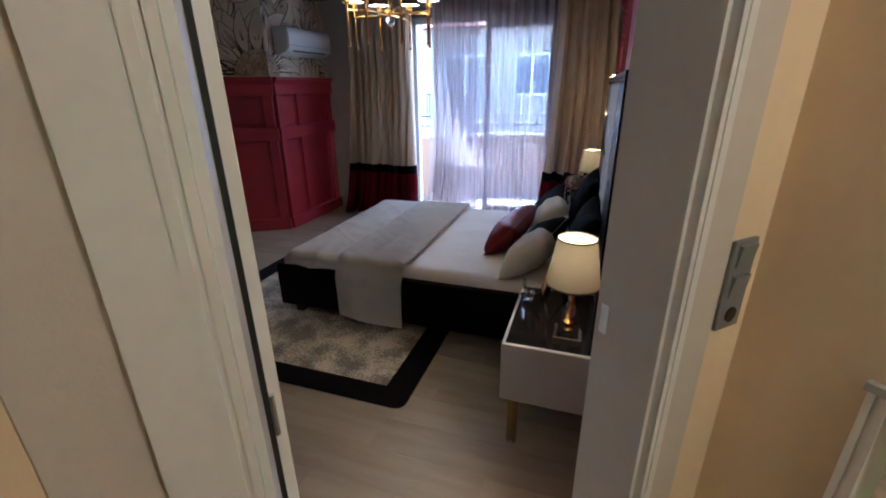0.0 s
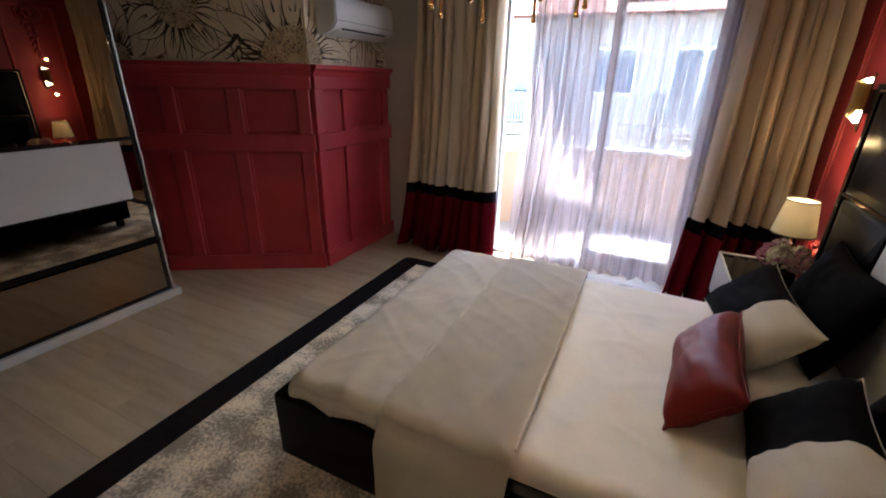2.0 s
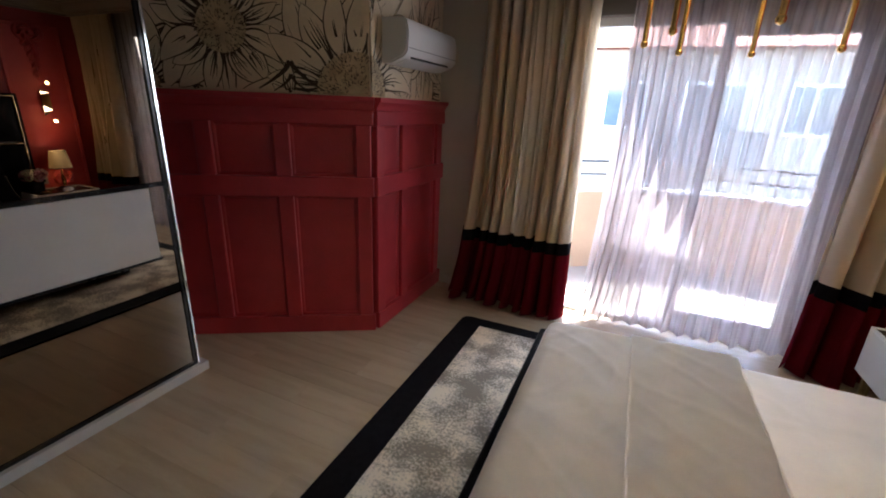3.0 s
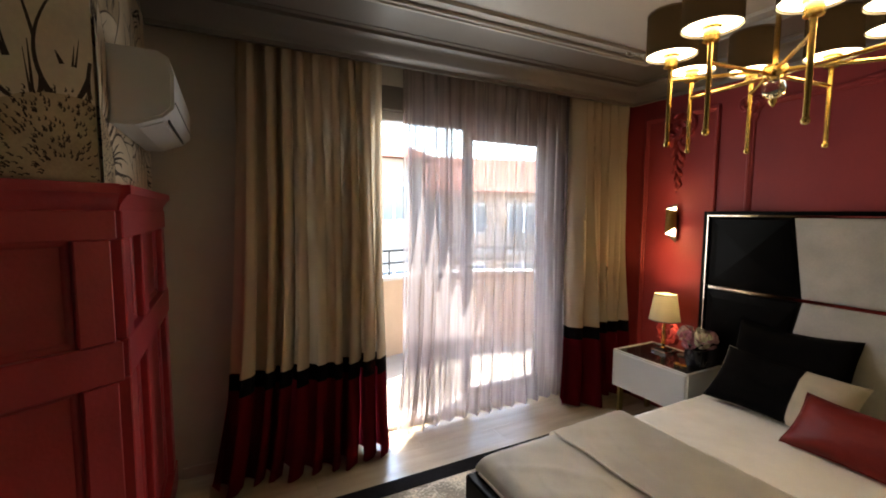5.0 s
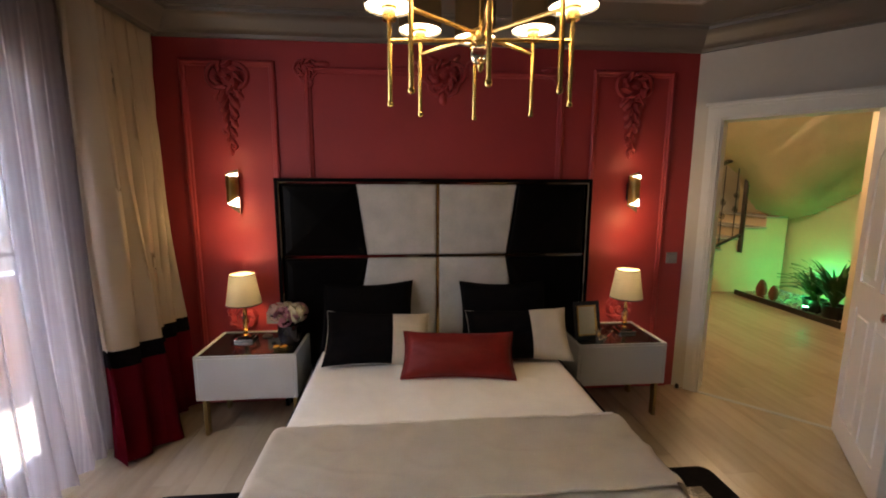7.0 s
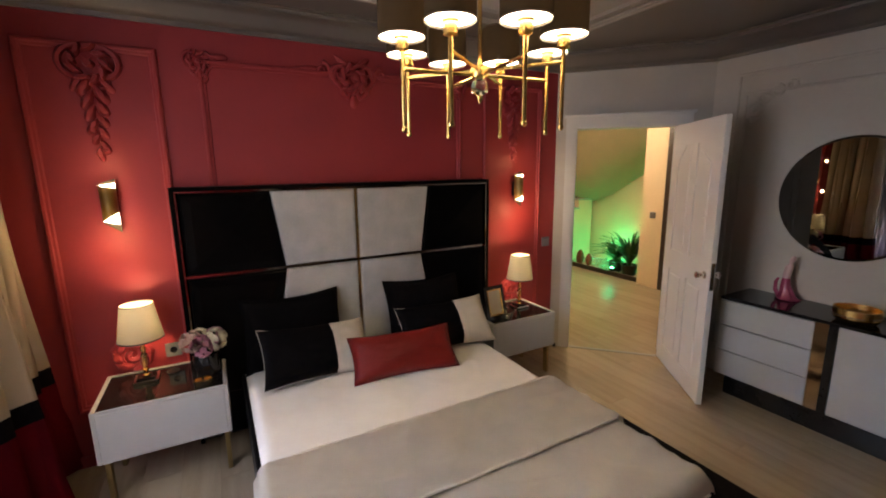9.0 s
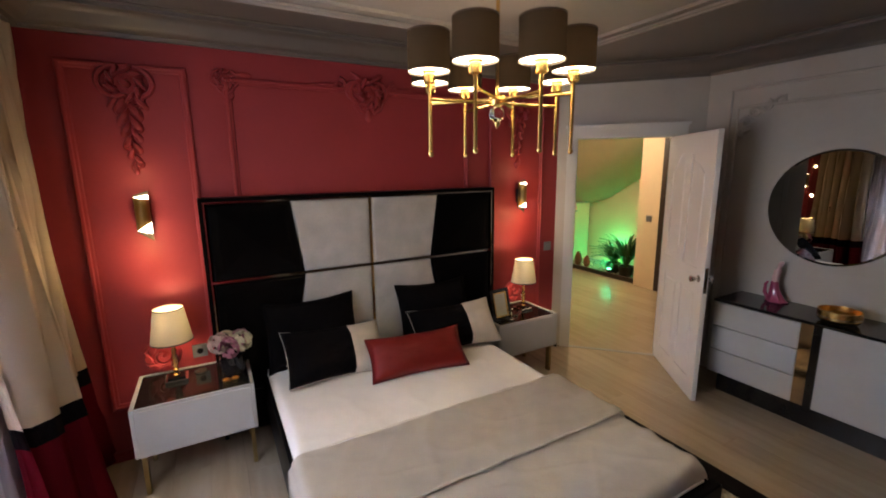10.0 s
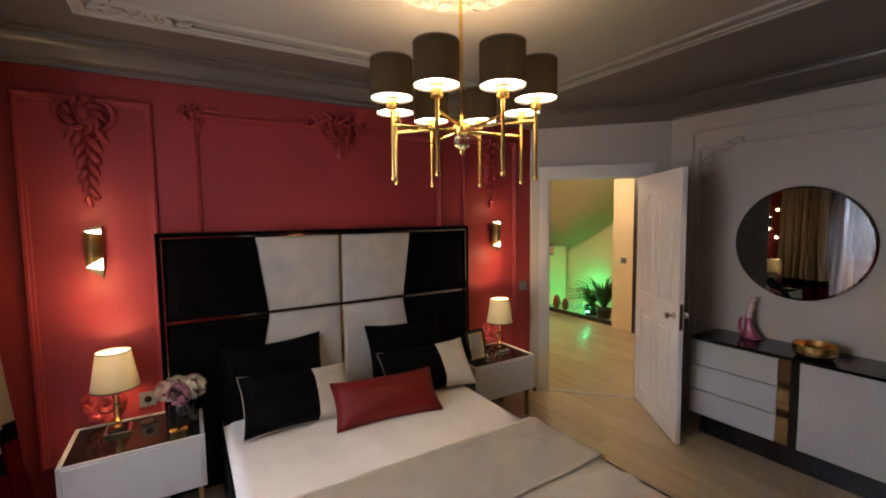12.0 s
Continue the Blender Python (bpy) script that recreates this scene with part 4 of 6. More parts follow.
def wall_sconce(at):
    """A gold half-tube with slanting open ends, lit inside; it stands off the wall at +x."""
    t = thing("wall_sconce", at, "gold half-tube wall sconce lit up and down", "wall sconce", "sconces on the red wall")
    part("mount", boxm(-0.035, 0.0, -0.03, 0.03, -0.06, 0.06, 0.003), M_IRON, t)
    bm = bmesh.new()
    for x in (-0.043, -0.035):
        bm.verts.new((x, 0.036, -0.10)), bm.verts.new((x, -0.040, -0.155)), bm.verts.new((x, -0.040, 0.14)), bm.verts.new((x, 0.036, 0.115))
    bm.verts.ensure_lookup_table()
    v = bm.verts
    for f in ((0, 1, 2, 3), (7, 6, 5, 4), (0, 4, 5, 1), (1, 5, 6, 2), (2, 6, 7, 3), (3, 7, 4, 0)):
        bm.faces.new([v[i] for i in f])
    part("back_plate", bm, M_BRONZED, t, "dark bronze back plate")
    n = 18
    lower = lambda y: -0.092 + 0.052 * (0.036 - y) / 0.076
    upper = lambda y: 0.108 - 0.022 * (0.036 - y) / 0.076
    bm = bmesh.new()
    lo, hi = [], []
    for i in range(n + 1):
        a = radians(90 + 180 * i / n)
        x, y = -0.043 + 0.055 * math.cos(a), -0.002 + 0.038 * math.sin(a)
        lo.append(bm.verts.new((x, y, lower(y))))
        hi.append(bm.verts.new((x, y, upper(y))))
    for i in range(n):
        bm.faces.new((lo[i], lo[i + 1], hi[i + 1], hi[i]))
    bmesh.ops.solidify(bm, geom=bm.faces[:], thickness=0.002)
    part("tube", bm, M_OLDGOLD, t, "curved dull gold cover")
    for za, zb, zc in ((-0.088, -0.045, -0.108), (0.104, 0.092, 0.116)):
        bm = bmesh.new()
        p = [(0.033, za), (-0.037, zb), (-0.037, zc)]
        a_ = [bm.verts.new((-0.0435, y, z)) for y, z in p]
        b_ = [bm.verts.new((-0.066, y, z)) for y, z in p]
        bm.faces.new(a_), bm.faces.new(b_[::-1])
        for i in range(3):
            bm.faces.new((a_[i], a_[(i + 1) % 3], b_[(i + 1) % 3], b_[i]))
        part("diffuser", bm, M_SCLIGHT, t, "lit warm glass", smooth=0)
    return t


sc = wall_sconce((XR, 2.055, 1.53))
copy_thing(sc, pose(XR, 4.854, 1.53))
for y in (2.055, 4.854):
    lamp_light((XR - 0.16, y - 0.005, 1.32), 0.033, 0.018, (1.0, 0.68, 0.28), name="sconce_glow")
    lamp_light((XR - 0.16, y - 0.005, 1.74), 0.012, 0.018, (1.0, 0.68, 0.28), name="sconce_glow")


# ---- chandelier ----
def chandelier(at, zceil):
    t = thing("chandelier", at, "gold eight-arm chandelier with dark drum shades", "chandelier")
    z = 0.0
    part("canopy", lathe(bmesh.new(), [(0.062, zceil), (0.062, zceil - 0.012), (0.045, zceil - 0.02), (0.03, zceil - 0.05), (0.012, zceil - 0.06)], 24), M_GOLD, t)
    part("stem", tube(bmesh.new(), [(0, 0, 0.0), (0, 0, zceil - 0.05)], 0.0075, 10), M_GOLD, t)
    part("hub", lathe(bmesh.new(), [(0.012, 0.035), (0.03, 0.03), (0.034, 0.012), (0.03, -0.006), (0.012, -0.012)], 20), M_GOLD, t)
    part("finial", lathe(bmesh.new(), [(0.010, -0.012), (0.028, -0.022), (0.034, -0.042), (0.028, -0.062), (0.012, -0.070)], 10), M_CRYSTAL, t, "cut crystal ball")
    part("finial_tip", lathe(bmesh.new(), [(0.004, -0.068), (0.012, -0.074), (0.012, -0.082), (0.006, -0.092), (0.001, -0.098)], 12), M_GOLD, t)
    for k in range(8):
        a = radians(-5.5 + 45 * k)
        R = 0.29
        x, y = R * math.cos(a), R * math.sin(a)
        dz = 0.016 if k % 2 else 0.0
        arm = part("arm", tube(bmesh.new(), [(0.02 * math.cos(a), 0.02 * math.sin(a), dz), (x, y, dz)], 0.0065, 8), M_GOLD, t)
        part("rod", tube(bmesh.new(), [(x, y, -0.19), (x, y, 0.075)], 0.0075, 10), M_GOLD, arm)
        part("ball", lathe(bmesh.new(), [(0.002, -0.206), (0.009, -0.202), (0.011, -0.195), (0.009, -0.188), (0.003, -0.184)], 12, Matrix.Translation((x, y, 0))), M_GOLD, arm)
        part("socket", lathe(bmesh.new(), [(0.010, 0.055), (0.022, 0.060), (0.022, 0.092), (0.026, 0.097), (0.026, 0.108), (0.012, 0.113)], 14, Matrix.Translation((x, y, 0))), M_GOLD, arm)
        shade = part("shade", lathe(bmesh.new(), [(0.078, 0.098), (0.078, 0.232)], 32, Matrix.Translation((x, y, 0)), cap=False), M_SHADE_DARK, t, "sheer dark taupe drum shade")
        for zz in (0.098, 0.232):
            bm = lathe(bmesh.new(), [(0.0770, zz - 0.002), (0.0792, zz - 0.002), (0.0792, zz + 0.003), (0.0770, zz + 0.003), (0.0770, zz - 0.002)], 32, Matrix.Translation((x, y, 0)), cap=False)
            part("rim", bm, M_DARKWOOD, shade, "dark bound rim")
        part("diffuser", lathe(bmesh.new(), [(0.028, 0.105), (0.075, 0.103), (0.075, 0.105), (0.028, 0.107)], 28, Matrix.Translation((x, y, 0)), cap=False), M_DIFF, shade, "glowing cream diffuser disc")
        bm = bmesh.new()
        bmesh.ops.create_uvsphere(bm, u_segments=12, v_segments=8, radius=0.02, matrix=Matrix.Translation((x, y, 0.15)))
        part("bulb", bm, M_BULB, shade)
    return t


M_DIFF = glow("glowing_diffuser", (1.0, 0.78, 0.44), 0.42)
CHX, CHY, CHZ = -1.378, 3.46, 2.03
chandelier((CHX, CHY, CHZ), ZC - CHZ - 0.02)
for k in range(8):
    a = radians(-5.5 + 45 * k)
    lamp_light((CHX + 0.29 * math.cos(a), CHY + 0.29 * math.sin(a), CHZ + 0.20), 0.048, 0.02, (1.0, 0.74, 0.42), "bulb_glow")

# ceiling medallion
bm = bmesh.new()
lathe(bm, [(0.31, 0.0), (0.31, -0.012), (0.285, -0.02), (0.27, -0.01), (0.20, -0.012), (0.19, -0.024), (0.17, -0.024), (0.16, -0.012), (0.08, -0.015), (0.07, -0.02), (0.03, -0.02)], 64, Matrix.Translation((CHX, CHY, ZC)))
rose = thing("ceiling_rose", (0, 0, 0), "cream plaster ceiling rose with acanthus scrolls", "ceiling rose")
part("disc", bm, M_PLASTER, rose)
bm = bmesh.new()
for k in range(20):
    a0 = 2 * math.pi * k / 20
    for s in (-1, 1):
        pts = []
        for q in range(13):
            f = q / 12
            r = 0.20 + 0.10 * f
            aa = a0 + s * (0.13 * math.sin(f * 3.1) + 0.03)
            pts.append((CHX + r * math.cos(aa), CHY + r * math.sin(aa), ZC - 0.018 - 0.008 * math.sin(f * 3)))
        tube(bm, pts, 0.009, 5, taper=0.4)
    pts = [(CHX + (0.245 + 0.02 * math.cos(q * 0.6) * (1 - q / 14)) * math.cos(a0 + 0.157 + 0.08 * math.sin(q * 0.6) * (1 - q / 14)), CHY + (0.245 + 0.02 * math.cos(q * 0.6) * (1 - q / 14)) * math.sin(a0 + 0.157 + 0.08 * math.sin(q * 0.6) * (1 - q / 14)), ZC - 0.018) for q in range(14)]
    tube(bm, pts, 0.006, 5)
carved_parts(bm, M_PLASTER, rose)


# ---- curtains ----
def folds(x0, x1, y, z0, z1, amp, waves, seed, flare=0.0, nz=14, skew=0.0, per=10, lean=0.0, push=0.0):
    """A hanging cloth in folds between the heights; a little fuller towards its hem."""
    bm = bmesh.new()
    nx = int(waves * per)
    rows = []
    for k in range(nz + 1):
        f = k / nz
        z = z1 + (z0 - z1) * f
        row = []
        for i in range(nx + 1):
            u = i / nx
            ph = u * waves * 2 * math.pi + 3.0 * noise.noise(Vector((u * 3.1 + seed, 0, f * 0.9))) + 0.7 * noise.noise(Vector((u * 13 + seed, 3, f * 1.5)))
            a = amp * (0.85 + 1.1 * noise.noise(Vector((u * 5, seed, f * 0.7)))) * (1 + flare * f * f)
            x = x0 + (x1 - x0) * (u + (u - 0.5 + lean) * flare * (0.16 * f * f + 0.16 * f ** 6)) + 0.35 * a * math.sin(2 * ph + seed) + skew * f * u
            row.append(bm.verts.new((x, y - push * f * f * (0.8 + 0.4 * math.sin(u * 9 + seed)) + a * math.sin(ph) + 0.5 * a * noise.noise(Vector((u * waves * 1.3, seed, f * 1.6))), z + (0.008 + 0.008 * math.sin(ph) if k == nz else 0.0))))
        rows.append(row)
    for a, b in zip(rows, rows[1:]):
        for i in range(nx):
            bm.faces.new((a[i], a[i + 1], b[i + 1], b[i]))
    return bm


def curtain(x0, x1, y, waves, seed, label, z_band=0.62, lean=0.0):
    t = thing("curtain", ((x0 + x1) / 2, y, 0.0), label, "curtain", "curtains at the balcony door")
    h = (x1 - x0) / 2
    full = folds(-h, h, 0, 0.012, 2.60, 0.062, waves, seed, 0.75, 52, lean=lean, push=0.10)
    me = finish(full, 0)
    me.shade_smooth()
    bmx = bmesh.new()
    bmx.from_mesh(me)
    for name, lo, hi, mat, lab in (("drape", z_band + 0.05, 3, M_CURT, "champagne satin cloth"), ("band", z_band - 0.085, z_band + 0.05, M_CURTB, "black velvet band"), ("hem", -1, z_band - 0.085, M_CURTR, "crimson velvet lower part")):
        b = bmx.copy()
        bmesh.ops.delete(b, geom=[f for f in b.faces if not lo <= f.calc_center_median().z < hi], context="FACES")
        part(name, b, mat, t, lab, smooth=180)
    bmx.free()
    return t


curtain(-2.84, -2.02, 5.385, 9, 2.0, "champagne curtain with black band and crimson hem, drawn aside", lean=-0.45)
curtain(-0.40, 0.16, 5.35, 6, 5.0, "champagne curtain with black band and crimson hem, drawn aside")
sheer = thing("sheer_curtain", (-1.06, 5.47, 0.0), "mauve translucent voile curtain over the balcony door", "sheer curtain")
bm = folds(-0.72, 0.78, -0.03, 0.02, 2.60, 0.03, 15, 7.0, 0.5, 20, per=12)
part("voile", bm, M_SHEER, sheer, smooth=180)
bm = folds(-0.74, -0.22, 0.035, 0.02, 2.60, 0.020, 11, 3.0, 0.3, 20, per=10)
part("voile", bm, M_SHEER, sheer, "gathered second layer of voile", smooth=180)
track = thing("curtain_track", (0, 0, 0), "white curtain track under the ceiling", "curtain track")
part("rail", boxm(-3.2, XR - 0.01, 5.36, 5.41, 2.60, 2.62), M_PVC, track)

# ---- wardrobe with mirror doors ----
wr = thing("wardrobe", (0, 0, 0), "sliding wardrobe with bronze-tinted mirror doors and black frame", "wardrobe")
WXF = -3.925
part("carcass", boxm(XL + 0.005, WXF - 0.03, 1.30, 3.46, 0.06, 2.50), M_BLACKG, wr)
part("plinth", boxm(XL + 0.005, WXF + 0.025, 1.30, 3.52, 0.0, 0.06, 0.003), M_LACQ, wr, "pale grey plinth")
for i, (y0, y1) in enumerate(((1.32, 2.38), (2.38, 3.46))):
    door = part("mirror_door", boxm(WXF - 0.024, WXF - 0.004, y0 + 0.02, y1 - 0.02, 0.085, 2.46), M_MIRRORB, wr, "bronze-tinted mirror pane")
    part("stile", boxm(WXF - 0.026, WXF + 0.004, y0, y0 + 0.02, 0.062, 2.49, 0.002), M_BLACKG, door)
    part("stile", boxm(WXF - 0.026, WXF + 0.004, y1 - 0.02, y1, 0.062, 2.49, 0.002), M_BLACKG, door)
    part("rail", boxm(WXF - 0.026, WXF + 0.002, y0 + 0.02, y1 - 0.02, 0.062, 0.085), M_BLACKG, door)
    part("rail", boxm(WXF - 0.026, WXF + 0.002, y0 + 0.02, y1 - 0.02, 2.46, 2.49), M_BLACKG, door)
    part("rail", boxm(WXF - 0.0038, WXF + 0.003, y0 + 0.02, y1 - 0.02, 1.182, 1.205, 0.001), M_BLACKG, door)
    part("band", boxm(WXF - 0.0038, WXF + 0.006, y0 + 0.105, y1 - 0.105, 0.80, 1.180, 0.002), M_LACQ, door, "pale grey lacquered band across the mirror")
    part("rail", boxm(WXF - 0.0038, WXF + 0.003, y0 + 0.09, y1 - 0.09, 0.784, 0.799, 0.001), M_BLACKG, door)
part("side_trim", boxm(WXF - 0.03, WXF + 0.012, 3.46, 3.475, 0.062, 2.50, 0.002), M_CHROME, wr, "silver edge profile")

# ---- dresser and round mirror ----
DF, DX0, DX1 = 1.15, -3.0, -1.075
dr = thing("dresser", (0, 0, 0), "long grey lacquered dresser with a black glass top", "dresser")
part("carcass", boxm(DX0, DX1, YM + 0.01, DF - 0.022, 0.17, 0.745, 0.002), M_BLACKG, dr)
part("side_panel", boxm(DX1 - 0.003, DX1 + 0.001, YM + 0.01, DF, 0.17, 0.745), M_LACQ, dr)
part("plinth", boxm(DX0 + 0.04, DX1 - 0.04, YM + 0.03, DF - 0.08, 0.0, 0.17), M_BLACKG, dr, "recessed black plinth")
part("top", boxm(DX0 - 0.004, DX1 + 0.004, YM + 0.006, DF + 0.004, 0.745, 0.765, 0.003), M_BLACKG, dr, "glossy black glass top")
for i in range(3):
    z0 = 0.175 + i * 0.19
    part("drawer", boxm(-1.63, DX1 - 0.004, DF - 0.02, DF, z0, z0 + 0.183, 0.003), M_LACQ, dr, "grey lacquered drawer front")
part("mirror_strip", boxm(-1.70, -1.632, DF - 0.02, DF - 0.004, 0.175, 0.743), M_BRONZE, dr, "bronze mirror strip")
part("mirror_strip", boxm(-1.745, -1.702, DF - 0.02, DF + 0.004, 0.175, 0.743), M_BLACKG, dr)
for x0, x1 in ((-2.36, -1.747), (DX0 + 0.004, -2.363)):
    part("cabinet_door", boxm(x0, x1, DF - 0.02, DF, 0.175, 0.743, 0.003), M_LACQ, dr, "grey lacquered door")
mir = thing("round_mirror", (-1.585, YM, 1.475), "round frameless mirror hanging over the dresser", "mirror")
MR = 0.40
part("glass", lathe(bmesh.new(), [(MR, 0.0), (MR, 0.008), (MR - 0.015, 0.013), (0.02, 0.0131)], 72, pose(0, 0, 0, -90, 0, 0)), M_MIRROR, mir, smooth=12)
part("backing", lathe(bmesh.new(), [(MR - 0.03, 0.0), (MR - 0.03, 0.004)], 48, pose(0, -0.0, 0, -90, 0, 0)), M_DARKWOOD, mir)

# ---- air conditioner ----
ac = thing("air_conditioner", (-3.27, 4.985, 1.905), "white wall-mounted split air conditioner", "air conditioner")
bm = bmesh.new()
sec = [(0, 0.0), (0.07, 0.0), (0.16, 0.035), (0.195, 0.07), (0.20, 0.19), (0.185, 0.25), (0.15, 0.27), (0, 0.27)]
a_ = [bm.verts.new((x, -0.40, z)) for x, z in sec]
b_ = [bm.verts.new((x, 0.40, z)) for x, z in sec]
bm.faces.new(a_), bm.faces.new(b_[::-1])
for i in range(len(sec)):
    j = (i + 1) % len(sec)
    bm.faces.new((a_[i], a_[j], b_[j], b_[i]))
bmesh.ops.bevel(bm, geom=[e for e in bm.edges if abs(e.verts[0].co.y - e.verts[1].co.y) < 0.01], offset=0.01, segments=2, affect="EDGES")
part("casing", bm, M_PVC, ac, smooth=50)
bm = boxm(0.0, 0.085, -0.33, 0.33, -0.003, 0.003)
bmesh.ops.transform(bm, matrix=Matrix.Translation((0.076, 0, -0.001)) @ pose(0, 0, 0, 0, -22, 0), verts=bm.verts)
part("flap", bm, M_PVC, ac, "closed air flap")
part("outlet", boxm(0.166, 0.170, -0.30, 0.30, 0.032, 0.045), M_IRON, ac, "dark slit of the air outlet")
part("slot", boxm(0.1985, 0.2015, -0.39, 0.39, 0.088, 0.092), M_STEEL, ac)


# ---- hall beyond the doorway ----
def slab_wall(p, q, thick, z0, z1):
    """An upright wall from p to q in plan, thick to its right."""
    d = Vector((q[0] - p[0], q[1] - p[1])).normalized()
    n = Vector((d.y, -d.x)) * thick
    return prism(bmesh.new(), [p, q, (q[0] + n.x, q[1] + n.y), (p[0] + n.x, p[1] + n.y)], z0, z1)


HC = on_door(-0.125, TW)                        # hall corner beside the switch
bm = bmesh.new()
prism(bm, [on_door(0.0, 0.0005), on_door(0.0, TW), HC, on_door(-0.125, TW - 0.1), (XR + 0.2, 1.66), (XR + 0.002, 1.602)], 0, 2.64)
structure("wall_hall_switch", bm, M_HALL, "cream hall wall with a switch", "wall")
k0, k1 = 0.257, 0.294
pt = lambda k, o=0.0: (HC[0] + DN[0] * k - DU[0] * o, HC[1] + DN[1] * k - DU[1] * o)
structure("wall_hall_side", prism(bmesh.new(), [HC, pt(k0), pt(k0, 0.15), pt(0, 0.15)], 0, 2.64), M_HALL, "cream painted hall wall", "wall")
structure("wall_hall_side", prism(bmesh.new(), [pt(k0), pt(0.62), pt(0.62, 0.15), pt(k0, 0.15)], 1.005, 2.64), M_HALL, "cream painted hall wall", "wall")
d2 = thing("door_2", (0, 0, 0), "white door casing of the neighbouring room", "door frame", kind="structure")
for a, b, proud in ((k0 + 0.001, k0 + 0.014, 0.014), (k0 + 0.0142, k0 + 0.0212, 0.006), (k0 + 0.0214, k1, 0.012)):
    part("casing", prism(bmesh.new(), [pt(a, -proud), pt(b, -proud), pt(b, 0.15), pt(a, 0.15)], 0, 0.985), M_WHITE, d2)
part("sill", prism(bmesh.new(), [pt(k0 - 0.005, -0.02), pt(0.62, -0.02), pt(0.62, 0.15), pt(k0 - 0.005, 0.15)], 0.986, 1.004), M_STONE, d2, "pale stone ledge over the opening")
# striped rug in the neighbouring room
M_RUGS = [material("rug_stripe", c, rough=0.95, var=0.25, scale=18, bump=0.5, bump_scale=220, spec=0.1) for c in ((0.66, 0.56, 0.44), (0.40, 0.33, 0.27), (0.62, 0.52, 0.42), (0.30, 0.25, 0.24), (0.05, 0.035, 0.03), (0.60, 0.50, 0.38))]
hall_rug = thing("striped_rug", (1.62, 2.24, 0.0), "cream and brown striped rug on the laminate floor", "rug", rz=-52)
for q, stripe in enumerate((0, 1, 0, 3, 2, 4, 5, 1)):
    part("stripe", boxm(-0.46 + 0.115 * q, -0.46 + 0.115 * (q + 1) - 0.002, -0.42, 0.30, 0.0005, 0.011, 0.001), M_RUGS[stripe], hall_rug)
bm = bmesh.new()
prism(bm, [on_door(DL + 0.002, TW), on_door(DL + 0.002, 0.06), on_door(2.6, 0.06), on_door(2.6, TW)], 0, 2.64)
structure("wall_hall_left", bm, M_HALL, "cream painted hall wall beside the door casing", "wall")
structure("wall_hall_south", slab_wall((1.25, -1.02), (-2.2, -1.02), -0.15, 0, 2.64), M_HALL, "cream painted hall wall with a switch", "wall")
structure("wall_niche", boxm(1.10, 1.25, -2.0, -1.17, 0, 2.64), M_HALL, "cream wall beside the stair niche", "wall")
structure("wall_niche_back", boxm(1.10, 4.2, -2.15, -2.0, 0, 2.64), M_HALL, "cream wall behind the planter", "wall")
structure("wall_hall_west", boxm(-2.35, -2.2, -1.17, 0.6, 0, 2.64), M_HALL, "cream painted hall wall", "wall")
structure("wall_hall_north", boxm(0.42, 4.2, 2.6, 2.75, 0, 3.6), M_HALL, "cream painted hall wall", "wall")
structure("wall_stairwell", boxm(4.05, 4.2, -2.0, 2.6, 0, 3.6), M_GREIGE, "greige stairwell wall", "wall")
bm = boxm(-2.35, 2.9, -2.15, 0.29, 2.64, 2.79)
# unseen lid over the stairwell, added to keep sky light off the stairs
box(bm, 2.9, 4.2, -2.15, 0.29, 2.64, 2.79)
structure("hall_ceiling", bm, M_HALL, "cream hall ceiling", "ceiling")
structure("hall_ceiling", boxm(0.505, 4.2, 0.295, 2.75, 2.64, 2.79), M_HALL, "cream hall ceiling", "ceiling")
# slope under the upper flight
bm = bmesh.new()
sl = [(3.05, 1.10), (2.6, 1.25), (1.25, 2.02), (1.25, 2.64), (3.05, 2.64)]
prev = None
for y_, up_ in ((-1.99, -0.04), (-1.7, 0.02), (-1.45, 0.13), (-1.25, 0.36), (-1.1, 0.64), (-0.8, 0.86), (-0.5, 1.0), (-0.25, 1.2)):
    cur = [bm.verts.new((x, y_, min(2.66, z + up_))) for x, z in sl[:3]]
    if prev:
        for i in range(2):
            bm.faces.new((prev[i], prev[i + 1], cur[i + 1], cur[i]))
    prev = cur
bmesh.ops.solidify(bm, geom=bm.faces[:], thickness=-0.05)
structure("stair_soffit", bm, M_HALL, "cream sloping underside of the upper stairs", "stairs", smooth=80)
# lower flight with its railing
stair = thing("staircase", (0, 0, 0), "white marble staircase with a dark iron railing", "staircase")
for i in range(8):
    y1 = 0.80 - 0.34 * i
    z = 0.16 * (i + 0.0) + 0.01
    if i:
        part("riser", boxm(2.98, 4.04, y1 - 0.34, y1, 0.0, z - 0.03), M_HALL, stair)
        part("tread", boxm(2.955, 4.04, y1 - 0.345, y1 + 0.03, z - 0.03, z, 0.006), M_STONE, stair, "white marble tread")
part("bottom_rail", tube(bmesh.new(), [(2.96, 0.5, 0.08), (2.96, -1.18, 0.87)], 0.022), M_DARKWOOD, stair)
part("handrail", tube(bmesh.new(), [(2.96, 0.5, 1.26), (2.96, -0.85, 1.90), (2.96, -1.02, 1.95), (2.96, -1.14, 1.86), (2.96, -1.19, 1.66)], 0.028, 10), M_DARKWOOD, stair, "dark handrail with a curved end")
part("newel", tube(bmesh.new(), [(2.96, -1.19, 0.60), (2.96, -1.19, 1.66)], 0.032, 10), M_DARKWOOD, stair)
